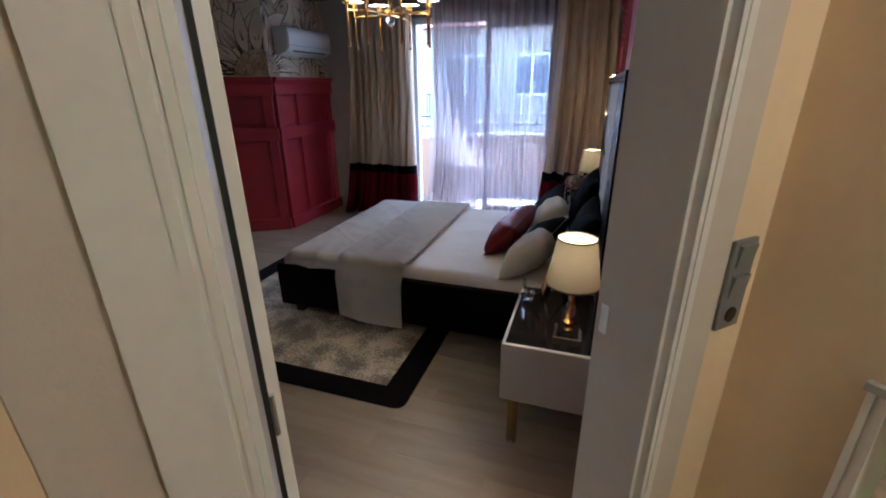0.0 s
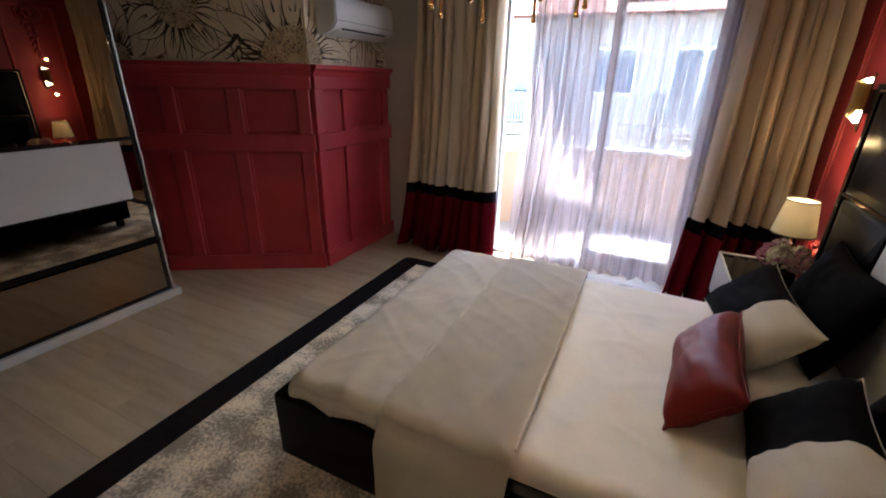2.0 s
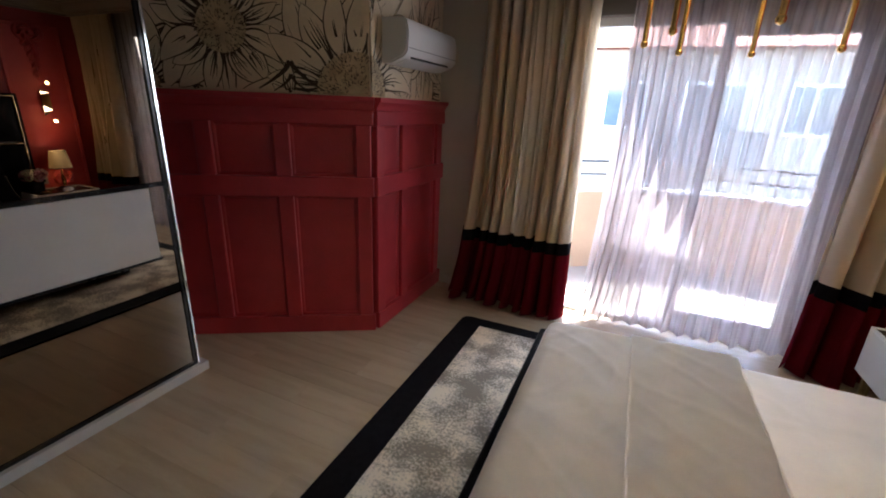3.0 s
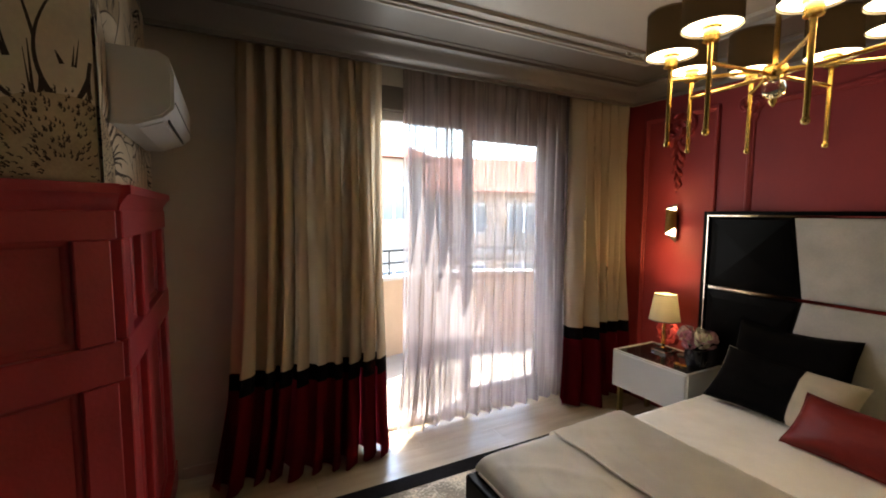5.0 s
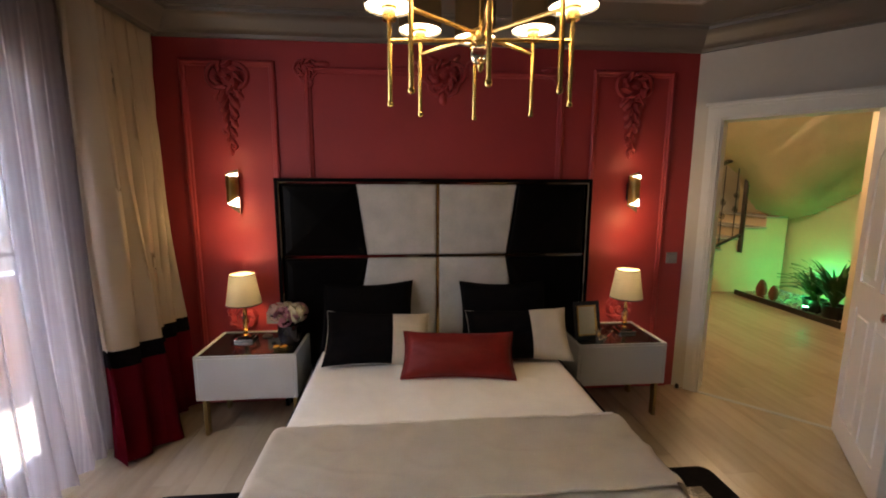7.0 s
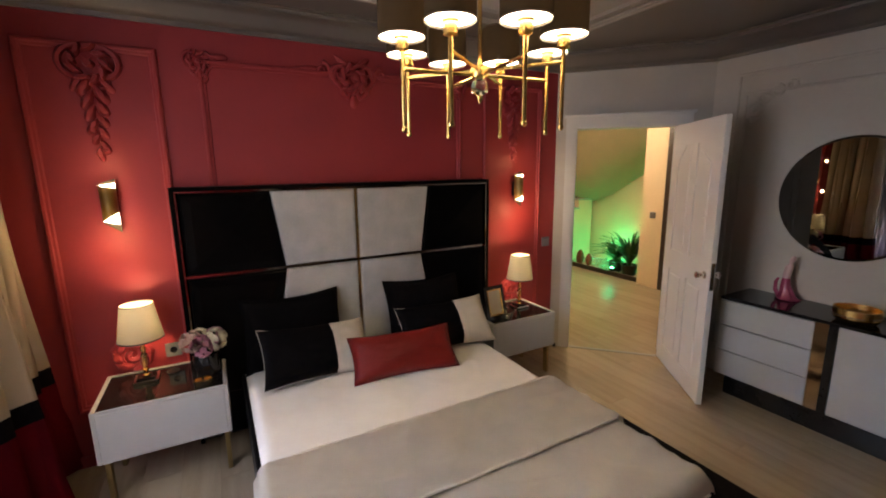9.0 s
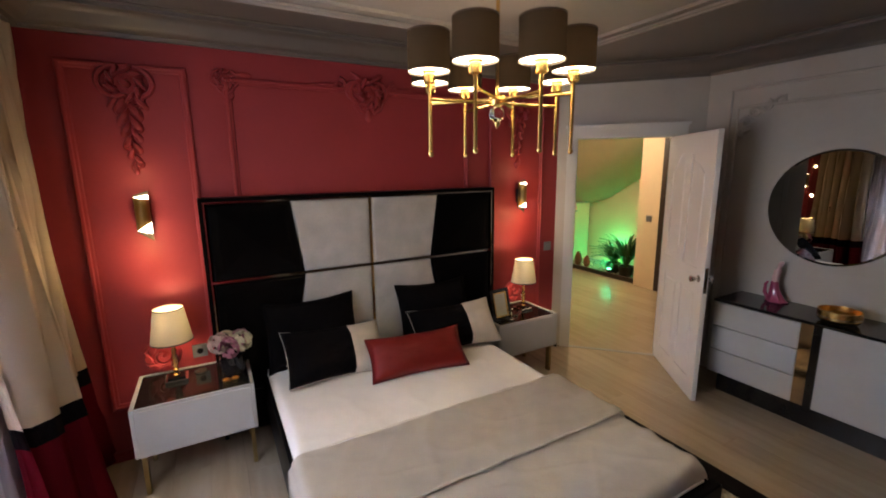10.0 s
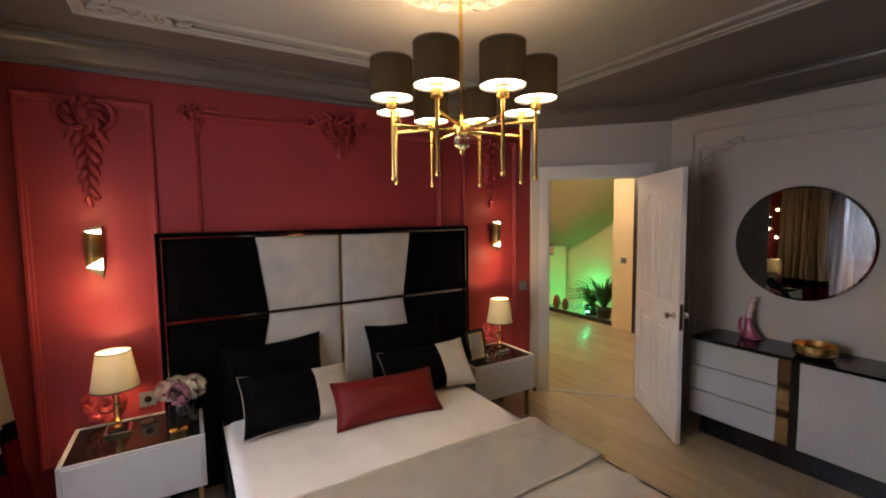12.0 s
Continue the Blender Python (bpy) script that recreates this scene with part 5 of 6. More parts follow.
for i in range(8):
    y = 0.35 - 0.2 * i
    zb = 0.08 + (0.5 - y) * 0.47
    bm = bmesh.new()
    tube(bm, [(2.96, y, zb), (2.96, y, zb + 1.14)], 0.007, 6)
    for s in (-1, 1):
        for zc in (0.42, 0.62):
            tube(bm, [(2.96, y + s * 0.05 * math.sin(q * 0.5) * (1 - q / 16), zb + zc + s * 0.05 * math.cos(q * 0.5) * (1 - q / 16)) for q in range(14)], 0.005, 5)
    part("baluster", bm, M_IRON, stair, "scrolled iron baluster")
drape_ = thing("stairwell_curtain", (3.9, -0.6, 1.0), "grey patterned curtain in the stairwell", "curtain")
bm = folds(-0.5, 0.5, 0, 0.0, 1.5, 0.03, 8, 3.0, 0.1, 10)
bmesh.ops.rotate(bm, verts=bm.verts, matrix=Matrix.Rotation(radians(90), 3, "Z"))
part("cloth", bm, material("grey_patterned_cloth", (0.16, 0.14, 0.13), rough=0.8, var=0.6, scale=9), drape_, smooth=180)

# planter with its plants
pl = thing("planter", (2.05, -1.35, 0.0), "long dark planter with white pebbles under the stairs", "planter")
bm = bmesh.new()
box(bm, -0.78, 0.80, 0.24, 0.27, 0, 0.07, 0.004)
box(bm, -0.78, -0.75, -0.6, 0.24, 0, 0.07, 0.004)
part("edging", bm, M_DARKWOOD, pl)
bm = bmesh.new()
for i in range(260):
    p = Matrix.LocRotScale((random.uniform(-0.73, 0.78), random.uniform(-0.6, 0.22), random.uniform(0.012, 0.05)), Euler((random.random(), random.random(), random.random())), (1, 0.8, 0.6))
    bmesh.ops.create_icosphere(bm, subdivisions=1, radius=random.uniform(0.015, 0.03), matrix=p)
tagged(part("pebbles", bm, M_STONE, pl, "white pebbles"), kind="stuff")


def leafy(at, n, length, spread, label, seed):
    rnd = random.Random(seed)
    t = thing("potted_plant", at, label, "plant", "plants under the stairs")
    part("pot", lathe(bmesh.new(), [(0.09, 0.0), (0.12, 0.16), (0.13, 0.17), (0.11, 0.165), (0.10, 0.14)], 18), M_DARKWOOD, t)
    for i in range(n):
        a = rnd.uniform(0, 2 * math.pi)
        ln = length * rnd.uniform(0.6, 1.1)
        bend = spread * rnd.uniform(0.3, 1.0)
        bm = bmesh.new()
        prev = None
        for q in range(8):
            f = q / 7
            r = 0.02 + bend * f ** 1.5
            z = 0.15 + ln * f - 0.5 * bend * f ** 3
            w = 0.022 * math.sin(math.pi * min(0.97, f * 0.85 + 0.12))
            c = Vector((r * math.cos(a), r * math.sin(a), z))
            s = Vector((-math.sin(a), math.cos(a), 0)) * w
            cur = [bm.verts.new(c - s), bm.verts.new(c + Vector((0, 0, -0.006))), bm.verts.new(c + s)]
            if prev:
                bm.faces.new((prev[0], prev[1], cur[1], cur[0]))
                bm.faces.new((prev[1], prev[2], cur[2], cur[1]))
            prev = cur
        part("leaf", bm, M_GREEN, t, smooth=60)
    return t


leafy((1.62, -1.32, 0.012), 60, 0.66, 0.5, "spiky dark green plant lit green", 1)
leafy((1.90, -1.36, 0.012), 55, 0.46, 0.48, "arching green plant in the planter", 2)
leafy((1.42, -1.55, 0.012), 26, 0.75, 0.25, "tall spiky green plant in the planter", 3)
for x, s in ((2.62, 1.0), (2.42, 0.85)):
    pt_ = thing("garden_figure", (x, -1.3, 0.012), "small terracotta garden ornament in the planter", "ornament", "ornaments in the planter")
    part("pot", lathe(bmesh.new(), [(0.05 * s, 0), (0.07 * s, 0.12 * s), (0.05 * s, 0.2 * s), (0.02 * s, 0.25 * s)], 14), M_ROOF, pt_)

# dark neighbouring door
d3 = thing("door_3", (0.30, -1.02, 0), "dark brown panelled door with a dark frame", "door", kind="structure")
part("casing", boxm(0.53, 0.60, 0.002, 0.03, 0, 2.12, 0.004), M_DARKWOOD, d3)
part("casing", boxm(-0.42, -0.35, 0.002, 0.03, 0, 2.12, 0.004), M_DARKWOOD, d3)
part("casing", boxm(-0.42, 0.60, 0.002, 0.032, 2.12, 2.20, 0.004), M_DARKWOOD, d3)
part("leaf", boxm(-0.35, 0.53, 0.001, 0.012, 0.005, 2.12), M_DARKWOOD, d3)
part("door_handle", boxm(0.36, 0.48, 0.012, 0.05, 1.0, 1.02, 0.004), M_CHROME, d3)


def switch_plate(at, rz, w, h, keys, socket, label, name="light_switch"):
    """A wall plate; its face towards local -y."""
    t = thing(name, at, label, "light switch" if keys else "socket", rz=rz)
    part("plate", boxm(-w / 2, w / 2, -0.011, 0, -h / 2, h / 2, 0.002), M_STEEL, t)
    n = keys + (1 if socket else 0)
    for i in range(keys):
        zc = h / 2 - (i + 0.5) * h / n
        bm = boxm(-w * 0.32, w * 0.36, -0.006, 0.006, -h / n * 0.36, h / n * 0.36, 0.001)
        bmesh.ops.transform(bm, matrix=Matrix.Translation((0, -0.011, zc)) @ pose(0, 0, 0, 7, 0, 0), verts=bm.verts)
        part("rocker", bm, M_STEEL, t)
    if socket:
        zc = -h / 2 + 0.5 * h / n
        part("socket_well", lathe(bmesh.new(), [(0.019, 0.0), (0.019, 0.003), (0.016, 0.0032)], 20, Matrix.Translation((0, -0.011, zc)) @ pose(0, 0, 0, 90, 0, 0)), M_BLACKG, t)
    return t


sw = on_door(-0.042, TW)
switch_plate((sw[0], sw[1], 1.125), math.degrees(math.atan2(DU[1], DU[0])) + 180, 0.082, 0.225, 2, True, "grey switch plate with two rockers and a socket")
switch_plate((1.065, -1.02, 1.03), 180, 0.085, 0.085, 1, False, "grey square light switch on the hall wall")
switch_plate((XR, 1.693, 1.03), -90, 0.085, 0.085, 1, False, "dark grey light switch on the red wall")
switch_plate((XR, 4.656, 0.63), -90, 0.085, 0.085, 0, True, "grey socket beside the nightstand", "wall_socket")

# unseen ceiling lamp added to brighten the hall, and the green planter light
hl = thing("hall_ceiling_lamp", (1.45, 0.12, 2.64), "unseen round ceiling lamp added to light the hall", "ceiling lamp")
part("base", lathe(bmesh.new(), [(0.15, 0), (0.15, -0.02)], 32), M_GOLD, hl)
part("diffuser", lathe(bmesh.new(), [(0.14, -0.02), (0.13, -0.05), (0.08, -0.075), (0.01, -0.08)], 32), glow("opal_glass", (1.0, 0.85, 0.65), 0.5), hl)
lamp_light((1.45, 0.12, 2.45), 1.2, 0.08, (1.0, 0.75, 0.47), "hall_fill_light")
gl = thing("planter_light", (1.85, -1.2, 0.0), "green garden spotlight among the plants", "spotlight")
part("housing", lathe(bmesh.new(), [(0.03, 0.05), (0.035, 0.09), (0.03, 0.10)], 16), M_IRON, gl)
part("stake", tube(bmesh.new(), [(0, 0, 0.0), (0, 0, 0.05)], 0.006), M_IRON, gl)
part("lens", lathe(bmesh.new(), [(0.028, 0.10), (0.028, 0.103)], 16), glow("green_lens", (0.05, 1.0, 0.25), 1.5), gl)
lamp_light((2.30, -1.72, 0.30), 0.24, 0.03, (0.0, 1.0, 0.30), "green_glow")
# added globe, with a point light above and beside it to brighten the stairs
st = thing("stairwell_lamp", (3.95, -0.75, 1.75), "small lit globe added to light the stairwell", "wall lamp")
bm = bmesh.new()
bmesh.ops.create_uvsphere(bm, u_segments=16, v_segments=10, radius=0.05)
part("globe", bm, glow("warm_globe", (1.0, 0.85, 0.6), 0.5), st)
part("bracket", tube(bmesh.new(), [(0.0, 0, 0), (0.1, 0, 0)], 0.01), M_IRON, st)
lamp_light((3.7, -0.7, 2.2), 0.17, 0.05, (1.0, 0.8, 0.5), "stair_fill_light")


# ---- mouldings and carved ornaments ----
def scroll(bm, u, v, r, turns, a0, hand, thick, put):
    pts = []
    n = int(14 * turns) + 4
    for q in range(n + 1):
        f = q / n
        rr = r * (1 - 0.85 * f)
        a = a0 + hand * turns * 2 * math.pi * f
        pts.append(put(u + rr * math.cos(a), v + rr * math.sin(a), thick * (0.5 + 0.6 * f)))
    tube(bm, pts, thick * 1.4, 6, taper=0.5)


def leaf_blob(bm, u, v, ln, w, ang, h, put):
    """A raised pointed leaf."""
    ring = []
    n = 10
    ca, sa = math.cos(ang), math.sin(ang)
    for i in range(n):
        a = 2 * math.pi * i / n
        x = ln * math.cos(a)
        y = w * math.sin(a) * (1 - 0.4 * math.cos(a))
        ring.append(bm.verts.new(put(u + x * ca - y * sa, v + x * sa + y * ca, 0)))
    mid_ = [bm.verts.new(put(u + 0.5 * ln * math.cos(2 * math.pi * i / n) * ca - 0.5 * w * math.sin(2 * math.pi * i / n) * sa, v + 0.5 * ln * math.cos(2 * math.pi * i / n) * sa + 0.5 * w * math.sin(2 * math.pi * i / n) * ca, h)) for i in range(n)]
    for i in range(n):
        j = (i + 1) % n
        bm.faces.new((ring[i], ring[j], mid_[j], mid_[i]))
    bm.faces.new(mid_)


on_red = lambda y, z, h=0.0: (XR - h, y, z)


def frame_lines(name, rects, up, mat, label):
    t = thing(name, (0, 0, 0), label, "moulding", kind="structure")
    for path, closed in rects:
        bm = bmesh.new()
        strip_profile(bm, path, [(0, 0), (0, 0.012), (0.008, 0.02), (0.02, 0.02), (0.026, 0.012), (0.036, 0.010), (0.042, 0)], up=up, closed=closed)
        part("bead", bm, mat, t)
    return t


def rect_red(y0, y1, z0, z1):
    return [(XR, y1, z0), (XR, y0, z0), (XR, y0, z1), (XR, y1, z1)]


red_trim = frame_lines("trim_red_wall", [(rect_red(4.55, 5.15, 0.34, 2.37), True), (rect_red(1.78, 2.38, 0.34, 2.37), True), ([(XR, 4.36, 1.62), (XR, 4.36, 2.34), (XR, 2.59, 2.34), (XR, 2.59, 1.62)][::-1], False)], Vector((-1, 0, 0)), M_RED, "red painted frame mouldings on the wall")


def cluster(bm, yc, zc, r, ry, spin):
    """A dense carved knot of acanthus leaves inside two big scrolls."""
    leaf_blob(bm, yc, zc, r * 0.95, ry * 0.9, radians(90), r * 0.16, on_red)
    for s in (-1, 1):
        scroll(bm, yc + s * ry * 0.42, zc, r * 0.78, 1.6, radians(90), -s, r * 0.105, on_red)
        scroll(bm, yc + s * ry * 0.30, zc - r * 0.62, r * 0.40, 1.3, radians(-90), s, r * 0.09, on_red)
    for i in range(9):
        a = i * 0.698 + spin
        leaf_blob(bm, yc + 0.62 * ry * math.cos(a), zc + 0.66 * r * math.sin(a), r * 0.42, r * 0.15, a + 0.9, r * (0.36 + 0.1 * (i % 3)), on_red)
    leaf_blob(bm, yc, zc, r * 0.3, r * 0.22, spin, r * 0.5, on_red)


def drop_ornament(yc):
    t = thing("wall_ornament", (0, 0, 0), "red painted carved scroll drop on the wall", "wall ornament", "carved ornaments on the red wall")
    bm = bmesh.new()
    # round crown
    cluster(bm, yc, 2.262, 0.118, 0.112, 0.3)
    for s in (-1, 1):
        leaf_blob(bm, yc + s * 0.060, 2.165, 0.055, 0.02, radians(90 + s * 38), 0.03, on_red)
    # a tail of overlapping leaves that winds down to a point
    for i in range(11):
        f = i / 10
        s = -1 if i % 2 else 1
        size = 0.066 * (1 - 0.5 * f)
        leaf_blob(bm, yc + s * 0.032 * (1 - 0.7 * f), 2.15 - 0.33 * f, size, size * 0.42, radians(90 + s * 26), 0.036 * (1 - 0.4 * f), on_red)
        if i % 3 == 1:
            scroll(bm, yc - s * 0.036 * (1 - 0.5 * f), 2.15 - 0.33 * f, 0.030 * (1 - 0.4 * f), 1.2, radians(90), s, 0.009, on_red)
    leaf_blob(bm, yc + 0.006, 1.80, 0.04, 0.016, radians(84), 0.024, on_red)
    carved_parts(bm, M_RED, t)


def rosette(yc, zc):
    bm = bmesh.new()
    scroll(bm, yc, zc, 0.10, 2.2, 0.4, 1, 0.014, on_red)
    scroll(bm, yc, zc, 0.07, 1.6, 3.2, 1, 0.012, on_red)
    for i in range(7):
        a = i * 0.9
        leaf_blob(bm, yc + 0.075 * math.cos(a), zc + 0.075 * math.sin(a), 0.052, 0.028, a + 1.2, 0.04, on_red)
    for i in range(4):
        scroll(bm, yc + 0.02 * (-1) ** i, zc - 0.11 - 0.055 * i, 0.04 - 0.004 * i, 1.2, 1.5, (-1) ** i, 0.010, on_red)
    t = thing("wall_ornament", (0, 0, 0), "red painted carved rose on the wall behind the lamp", "wall ornament", "carved ornaments on the red wall")
    carved_parts(bm, M_RED, t)


for yc in (2.08, 4.853):
    drop_ornament(yc)
    rosette(yc + 0.005, 0.64)
bm = bmesh.new()
for s in (-1, 1):
    scroll(bm, 3.44 + s * 0.09, 2.33, 0.07, 1.3, radians(-90), s, 0.013, on_red)
    scroll(bm, 3.44 + s * 0.20, 2.345, 0.05, 1.3, radians(90), s, 0.011, on_red)
    scroll(bm, 3.44 + s * 0.05, 2.22, 0.055, 1.2, radians(90), -s, 0.011, on_red)
    leaf_blob(bm, 3.44 + s * 0.29, 2.345, 0.075, 0.022, 0, 0.022, on_red)
    leaf_blob(bm, 3.44 + s * 0.36, 2.335, 0.05, 0.015, 0, 0.018, on_red)
    leaf_blob(bm, 3.44 + s * 0.07, 2.41, 0.06, 0.022, s * 0.6, 0.022, on_red)
cluster(bm, 3.44, 2.30, 0.12, 0.11, 0.4)
leaf_blob(bm, 3.44, 2.16, 0.05, 0.025, radians(90), 0.022, on_red)
t = thing("wall_ornament", (0, 0, 0), "red painted carved cartouche over the bed", "wall ornament", "carved ornaments on the red wall")
carved_parts(bm, M_RED, t)
for yc, s in ((4.35, -1), (2.60, 1)):
    bm = bmesh.new()
    cluster(bm, yc, 2.325, 0.07, 0.07, 0.5)
    scroll(bm, yc + s * 0.02, 2.24, 0.035, 1.2, 1.5, s, 0.010, on_red)
    leaf_blob(bm, yc + s * 0.10, 2.36, 0.06, 0.02, 0, 0.02, on_red)
    leaf_blob(bm, yc, 2.19, 0.045, 0.018, radians(90), 0.018, on_red)
    t = thing("wall_ornament", (0, 0, 0), "red painted carved corner scroll on the wall", "wall ornament", "carved ornaments on the red wall")
    carved_parts(bm, M_RED, t)

# frame moulding and corner scrolls on the mirror wall
mw = thing("trim_mirror_wall", (0, 0, 0), "greige painted double frame moulding", "moulding", kind="structure")
for x0, x1, z0, z1 in ((-3.5, -0.845, 0.25, 2.35), (-3.42, -0.90, 0.33, 2.21)):
    bm = bmesh.new()
    strip_profile(bm, [(x0, YM, z0), (x1, YM, z0), (x1, YM, z1), (x0, YM, z1)], [(0, 0), (0, 0.010), (0.006, 0.016), (0.016, 0.016), (0.022, 0)], up=Vector((0, 1, 0)), closed=True)
    part("bead", bm, M_GREIGE, mw)
on_mir = lambda x, z, h=0.0: (x + 0.02, YM + h, z + 0.045)
bm = bmesh.new()
for i, (u, v) in enumerate(((-0.98, 2.06), (-1.04, 2.13), (-1.11, 2.17), (-1.19, 2.19), (-0.96, 1.98))):
    scroll(bm, u, v, 0.05 - 0.004 * i, 1.3, i * 1.1, (-1) ** i, 0.009, on_mir)
    leaf_blob(bm, u - 0.02, v + 0.01, 0.045, 0.018, i * 0.7, 0.016, on_mir)
t = thing("wall_ornament", (0, 0, 0), "greige painted carved corner scroll", "wall ornament", "carved ornaments on the mirror wall")
carved_parts(bm, M_GREIGE, t)
# ceiling corner scrolls
on_ceil = lambda x, y, h=0.0: (x, y, ZC - 0.006 - h)
for cx_, cy_, sx, sy in ((-0.30, 4.72, -1, -1), (-0.30, 2.06, -1, 1)):
    bm = bmesh.new()
    for i in range(6):
        scroll(bm, cx_ + sx * (0.05 + 0.012 * i), cy_ + sy * (0.03 + 0.06 * i), 0.05 - 0.004 * i, 1.3, i * 1.3, (-1) ** i, 0.009, on_ceil)
        leaf_blob(bm, cx_ + sx * 0.05, cy_ + sy * (0.05 + 0.06 * i), 0.05, 0.02, i * 0.8, 0.016, on_ceil)
        if i < 4:
            scroll(bm, cx_ + sx * (0.06 + 0.06 * i), cy_ + sy * 0.04, 0.04, 1.2, i, (-1) ** i, 0.008, on_ceil)
    t = thing("ceiling_ornament", (0, 0, 0), "plaster corner scrollwork on the ceiling", "ceiling ornament", "plaster scrolls on the ceiling")
    carved_parts(bm, M_CEILP, t)


# ---- flower mural ----
def ink_line(bm, pts, w, put, h=0.0015):
    """A drawn line: thin in the middle of nowhere, tapering to its tip."""
    prev = None
    n = len(pts)
    for i, (u, v) in enumerate(pts):
        a, b = pts[max(0, i - 1)], pts[min(n - 1, i + 1)]
        d = Vector((b[0] - a[0], b[1] - a[1]))
        if d.length < 1e-6:
            continue
        d.normalize()
        f = i / (n - 1)
        ww = w * (1.0 - 0.75 * f)
        l, r = (u - d.y * ww, v + d.x * ww), (u + d.y * ww, v - d.x * ww)
        cur = [bm.verts.new(put(*l, h)), bm.verts.new(put(*r, h))] if put(*l, h) and put(*r, h) else None
        if prev and cur:
            bm.faces.new((prev[0], prev[1], cur[1], cur[0]))
        prev = cur


def petal(bm, uc, vc, r_in, ln, wd, a, bend, h, rnd, put, clamp, lines=5, tone=0):
    """One drawn petal: its filled shape, its outline and the strokes along it; later petals lie over earlier ones."""
    def at(f, o):
        d = r_in + ln * f
        aa = a + bend * f * f
        off = o * wd * math.sin(math.pi * min(1.0, 0.06 + 0.94 * f ** 0.85)) ** 0.75
        return (uc + d * math.cos(aa) - off * math.sin(aa), vc + d * math.sin(aa) + off * math.cos(aa))
    rows = []
    for q in range(13):
        rows.append([bm.verts.new(clamp(*at(q / 12, o), h)) for o in (-1, 0, 1)])
    for u, v in zip(rows, rows[1:]):
        for k in range(2):
            bm.faces.new((u[k], u[k + 1], v[k + 1], v[k])).material_index = tone
    for s in (-1, 1):
        ink_line(bm, [at(q / 14, s) for q in range(15)], 0.0068, put, h + 0.00004)
    for k in range(lines):
        o, f1, f0 = rnd.uniform(-0.8, 0.8), rnd.uniform(0.3, 0.75), rnd.choice((0.0, 0.0, 0.0, 0.3))
        ink_line(bm, [at(f0 + (f1 - f0) * q / 8, o * (0.6 + 0.4 * q / 8)) for q in range(9)], rnd.uniform(0.003, 0.0075), put, h + 0.00004)


def flower(bm, uc, vc, r_in, length, n, seed, put, clamp, h0):
    rnd = random.Random(seed)
    order = list(range(n))
    for layer in range(2):
        rnd.shuffle(order)
        for j, i in enumerate(order):
            a = 2 * math.pi * (i + 0.5 * layer + rnd.uniform(-0.2, 0.2)) / n
            ln = length * rnd.uniform(0.75, 1.12) * (1.0 if layer == 0 else 0.78)
            petal(bm, uc, vc, r_in * 0.9, ln, ln * rnd.uniform(0.17, 0.24), a, rnd.uniform(-0.35, 0.35), h0 + 0.00008 * (j + n * layer), rnd, put, clamp, rnd.randint(4, 8), 1)
    # seed head
    h = h0 + 0.00008 * (2 * n + 1)
    rim = [bm.verts.new(clamp(uc + r_in * math.cos(k * math.pi / 16), vc + r_in * math.sin(k * math.pi / 16), h)) for k in range(32)]
    mid = bm.verts.new(clamp(uc, vc, h))
    for k in range(32):
        bm.faces.new((rim[k], rim[(k + 1) % 32], mid)).material_index = 2
    for i in range(int(300 * (r_in / 0.15) ** 2)):
        rr = r_in * math.sqrt(rnd.uniform(0.05, 1.1))
        a = rnd.uniform(0, 2 * math.pi)
        u, v = uc + rr * math.cos(a), vc + rr * math.sin(a)
        ink_line(bm, [(u, v), (u + 0.008 * math.cos(a + 0.4), v + 0.008 * math.sin(a + 0.4)), (u + 0.014 * math.cos(a), v + 0.014 * math.sin(a))], 0.0030, put, h + 0.00004)


axA = Vector((PB[0] - PA[0], PB[1] - PA[1], 0)).normalized()
nA = Vector((axA.y, -axA.x, 0))


def put_A(u, v, h=0.0):
    """u runs back along the diagonal face from its free corner, v is the height."""
    if u < 0.002 or u > AL - 0.02 or v < 1.69 or v > ZC - 0.01:
        return None
    p = Vector((PB[0], PB[1], 0)) - axA * u + nA * h
    return (p.x, p.y, v)


def put_B(u, v, h=0.0):
    """The face towards the room; u runs from the free corner to the window."""
    if u > -0.002 or u < -BL + 0.01 or v < 1.69 or v > ZC - 0.01:
        return None
    return (PB[0] + h, PB[1] - u, v)


def clamp_A(u, v, h):
    return put_A(min(max(u, 0.003), AL - 0.021), min(max(v, 1.691), ZC - 0.011), h)


def clamp_B(u, v, h):
    return put_B(max(min(u, -0.003), -BL + 0.011), min(max(v, 1.691), ZC - 0.011), h)


